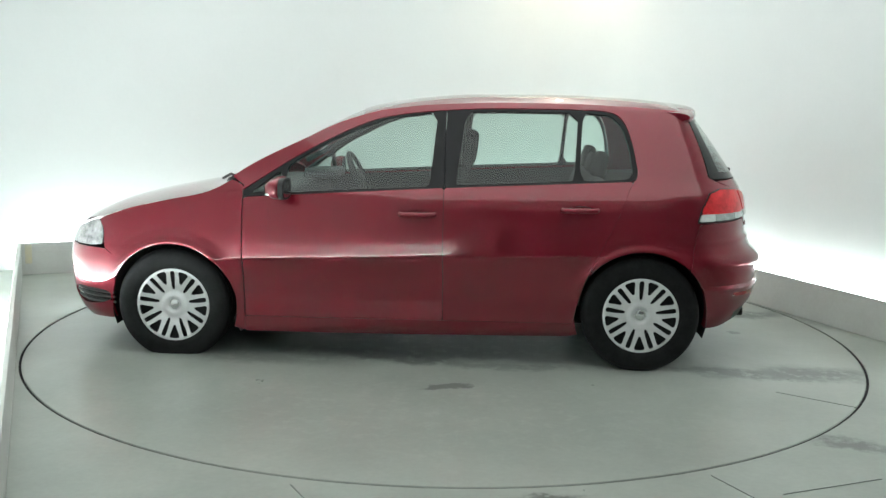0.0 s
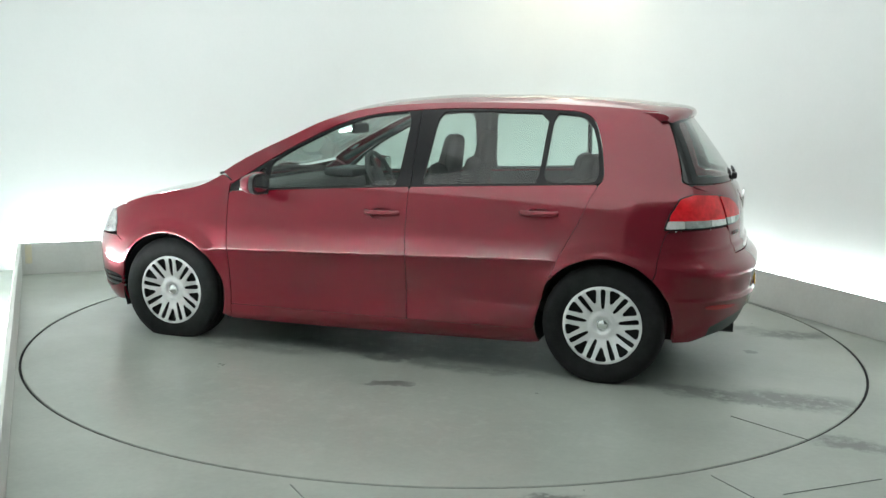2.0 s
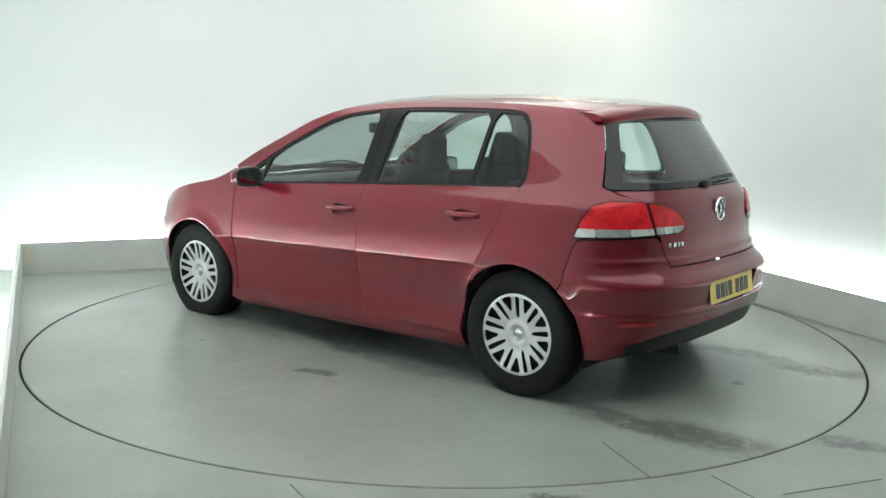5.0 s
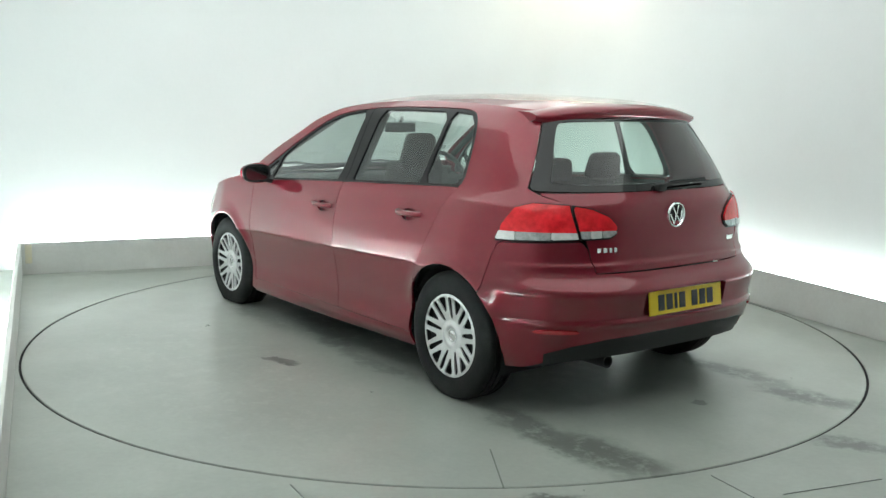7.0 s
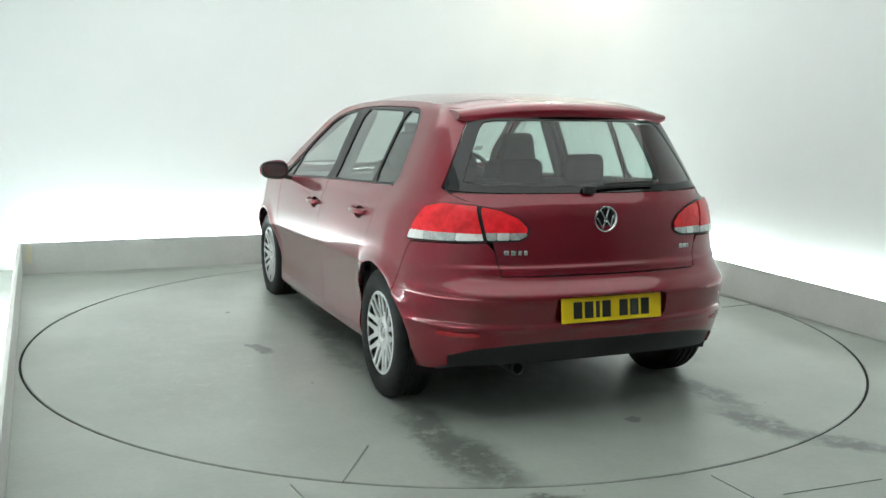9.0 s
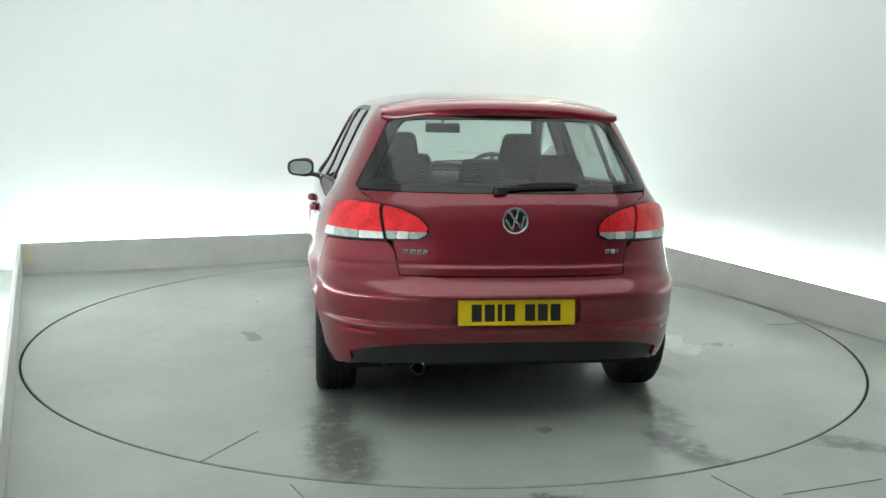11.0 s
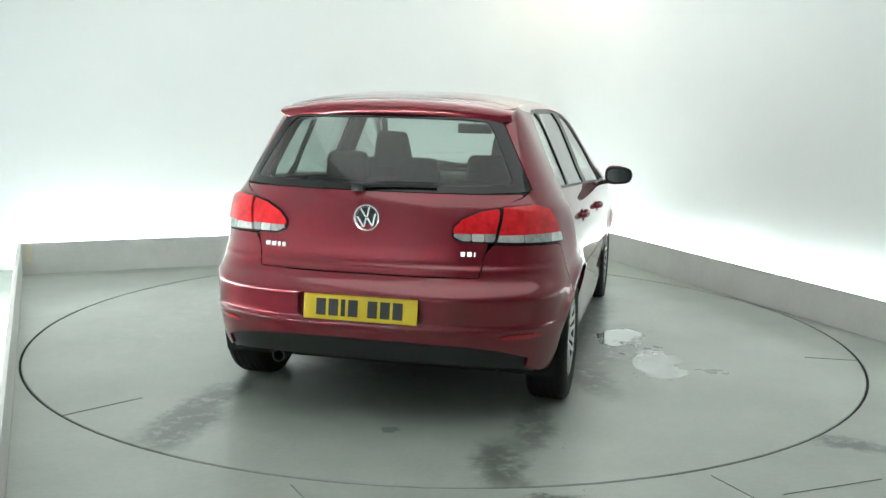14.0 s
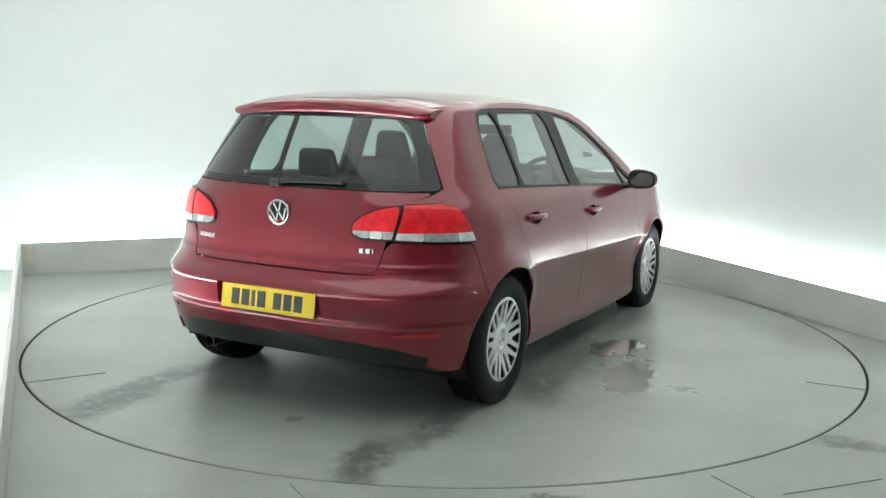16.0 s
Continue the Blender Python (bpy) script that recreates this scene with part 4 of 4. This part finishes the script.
    g = part("windscreen", top_sheet([e * [1, 0.985, 1] for e in edge], mid_line(1.10, 0.30, lambda x: ROOF_MID(x) - 0.004, 24), 14, 2.6), SCREEN_GLASS, car, "clear curved windscreen")
    g.visible_shadow = False
    part("cowl", tube([(1.01, 0.70, 0.958), (1.08, 0.4, 0.978), (1.11, 0.0, 0.988), (1.08, -0.4, 0.978), (1.01, -0.70, 0.958)], 0.018, 8), BLACK_PLASTIC, car)
    for y in (-0.45, 0.25):
        part("windscreen_wiper", tube([(1.10, y, 0.992), (1.06, y + 0.2, 1.018), (1.04, y + 0.42, 1.012)], 0.008, 6), BLACK_PLASTIC, car)
    xs = np.linspace(0.24, -1.30, 40)
    edge = [skin(np.array([x]), np.array([float(RAIL(x))]))[0] for x in xs]
    edge += [skin(np.array([s_x(float(x), float(RAIL(x)))]), np.array([float(RAIL(x))]))[0] for x in np.linspace(-1.34, -1.52, 6)]
    edge += [skin(np.array([s_y(y, 1.396)]), np.array([1.396]))[0] for y in (0.50, 0.42, 0.3, 0.15, 0.02)]
    part("roof", top_sheet(edge, mid_line(0.30, -1.60, ROOF_MID, len(edge)), 18, 3.2), PAINT, car)
    # roof spoiler over the rear window
    bm = bmesh.new()
    rows = []
    for i in range(33):
        y = -0.565 + 1.13 * i / 32
        k = abs(y) / 0.565
        dx, dz = 0.10 * k ** 2.6, -0.044 * k ** 2.4
        sec = [(-1.36, 1.466 - 0.016 * k ** 2), (-1.50, 1.457 - 0.008 * k ** 2), (-1.60, 1.443), (-1.634, 1.432), (-1.650, 1.418), (-1.654, 1.398), (-1.646, 1.380), (-1.61, 1.368), (-1.54, 1.366)]
        thin = 1 - 0.45 * max(0.0, (k - 0.82) / 0.18) ** 2
        rows.append([bm.verts.new((x + dx, y, 1.440 + (z - 1.440) * (thin if z < 1.440 else 1) + dz)) for x, z in sec])
    for a, b in zip(rows, rows[1:]):
        for k in range(len(a) - 1):
            bm.faces.new((a[k], a[k + 1], b[k + 1], b[k]))
    bm.faces.new(rows[0])
    bm.faces.new(rows[-1][::-1])
    bmesh.ops.recalc_face_normals(bm, faces=bm.faces)
    part("roof_spoiler", bm, PAINT, car)

    # underbody and cabin
    part("underbody", join(box((3.3, 1.10, 0.16), (0.0, 0, 0.27), 0.03), box((1.75, 1.56, 0.05), (0.0, 0, 0.225), 0.01), box((0.5, 1.1, 0.12), (-1.62, 0, 0.33), 0.04)), DARK, car)
    part("cabin_floor", box((2.3, 1.4, 0.06), (-0.15, 0, 0.36), 0.01), TRIM, car)
    part("dashboard", join(box((0.42, 1.44, 0.30), (0.84, 0, 0.80), 0.06, 3, top=(0.75, 0.98)), box((0.22, 0.36, 0.06), (0.66, -0.36, 0.97), 0.025, 3)), TRIM, car)
    part("firewall", box((0.05, 1.5, 0.6), (1.02, 0, 0.66)), DARK, car)
    bm = tube([(0.185 * math.cos(a), 0.185 * math.sin(a), 0) for a in [2 * math.pi * i / 36 for i in range(36)]], 0.016, 8, True)
    bm = join(bm, box((0.15, 0.10, 0.04), (0, 0, -0.01), 0.015), box((0.36, 0.03, 0.012), (0, 0, -0.005), 0.004), box((0.03, 0.18, 0.012), (0, -0.09, -0.005), 0.004))
    bmesh.ops.transform(bm, matrix=pose(0.42, -0.36, 0.93, 0, -66, 0), verts=bm.verts)
    part("steering_wheel", bm, TRIM, car)
    part("interior_mirror", join(box((0.025, 0.235, 0.065), (0.42, 0.0, 1.275), 0.012, 3), tube([(0.43, 0, 1.295), (0.40, 0, 1.345)], 0.010, 6)), TRIM, car)

    def seat(y, x):
        s = part("front_seat", box((0.13, 0.47, 0.62), (x, y, 0.80), 0.05, 3, top=(0.8, 0.78), turn=pose(0, 0, 0, 0, -16, 0)), FABRIC, car, "charcoal fabric front seat")
        part("cushion", box((0.50, 0.50, 0.16), (x + 0.28, y, 0.50), 0.05, 3), FABRIC, s)
        part("headrest", box((0.10, 0.255, 0.22), (x - 0.115, y, 1.155), 0.045, 3, top=(0.8, 0.72), turn=pose(0, 0, 0, 0, -10, 0)), FABRIC, s)
        return s
    seat(0.36, -0.20)
    seat(-0.36, -0.20)
    bench = part("rear_seat", box((0.14, 1.30, 0.62), (-0.98, 0, 0.74), 0.05, 3, top=(0.8, 0.96), turn=pose(0, 0, 0, 0, -18, 0)), FABRIC, car, "charcoal fabric rear bench")
    part("cushion", box((0.50, 1.30, 0.18), (-0.72, 0, 0.50), 0.05, 3), FABRIC, bench)
    for y in (0.38, 0.0, -0.38):
        part("headrest", box((0.09, 0.25, 0.13 if y == 0 else 0.15), (-1.085, y, 1.085 if y == 0 else 1.10), 0.04, 3, top=(0.8, 0.85), turn=pose(0, 0, 0, 0, -12, 0)), FABRIC, bench)
    part("parcel_shelf", box((0.62, 1.18, 0.03), (-1.45, 0, 0.985), 0.01), TRIM, car)
    part("headlining", top_sheet([e * [1, 0.95, 1] - [0, 0, 0.02] for e in edge[:-4]], mid_line(0.25, -1.56, lambda x: ROOF_MID(x) - 0.03, len(edge) - 4), 10, 3.2), HEADLINER, car, "pale grey headlining")
    for side in (1, -1):
        part("pillar_trim", tube([(0.86, side * 0.74, 1.03), (0.50, side * 0.655, 1.21), (0.2, side * 0.575, 1.36)], 0.020, 8), TRIM, car)
        part("pillar_trim", tube([(-0.20, side * 0.735, 0.98), (-0.26, side * 0.555, 1.40)], 0.034, 10), TRIM, car)
    part("paper_slip", box((0.002, 0.06, 0.05), (0.70, -0.555, 1.125), 0, 1, turn=pose(0, 0, 0, 0, -50, 0)), WHITE_CARD, car, "small white paper slip behind the windscreen")
    return car


def clip_loop(loop, z, above):
    """The part of a loop above or below a height."""
    out = []
    for a, b in zip(loop, loop[1:] + loop[:1]):
        ka, kb = (a[1] >= z) == above, (b[1] >= z) == above
        if ka:
            out.append((a[0], a[1]))
        if ka != kb:
            t = (z - a[1]) / (b[1] - a[1])
            out.append((a[0] + (b[0] - a[0]) * t, z))
    return np.array(out)


HEADLINER = material("pale_headlining", (0.35, 0.36, 0.35), 0.9)

build_studio()
turntable = build_turntable()
car = build_car()

# the car's place on the plate, and the plate's angle over time
SPOT = pose(0.162, -0.063, -0.022, 0, 0.622, 0)   # nose-down stance on soft front tyres
ANGLES = [(0, 176.45), (1, 169.23), (2, 161.95), (3, 154.70), (4, 147.60), (5, 140.55), (6.5, 130.15), (8, 119.55), (9, 112.38), (10.2, 103.85), (11.5, 94.6), (12.5, 87.48), (13.5, 80.4), (14.5, 73.32), (15.2, 68.4), (16, 62.80)]


def motions():
    walk(turntable, [(t, pose(HUB[0], HUB[1], 0, 0, 0, a)) for t, a in ANGLES])
    rows = []
    for i in range(65):
        t = i * 0.25
        a = float(curve(*ANGLES)(t))
        rows.append((t, pose(0, 0, 0, 0, 0, a) @ SPOT))
    walk(car, rows)


motions()
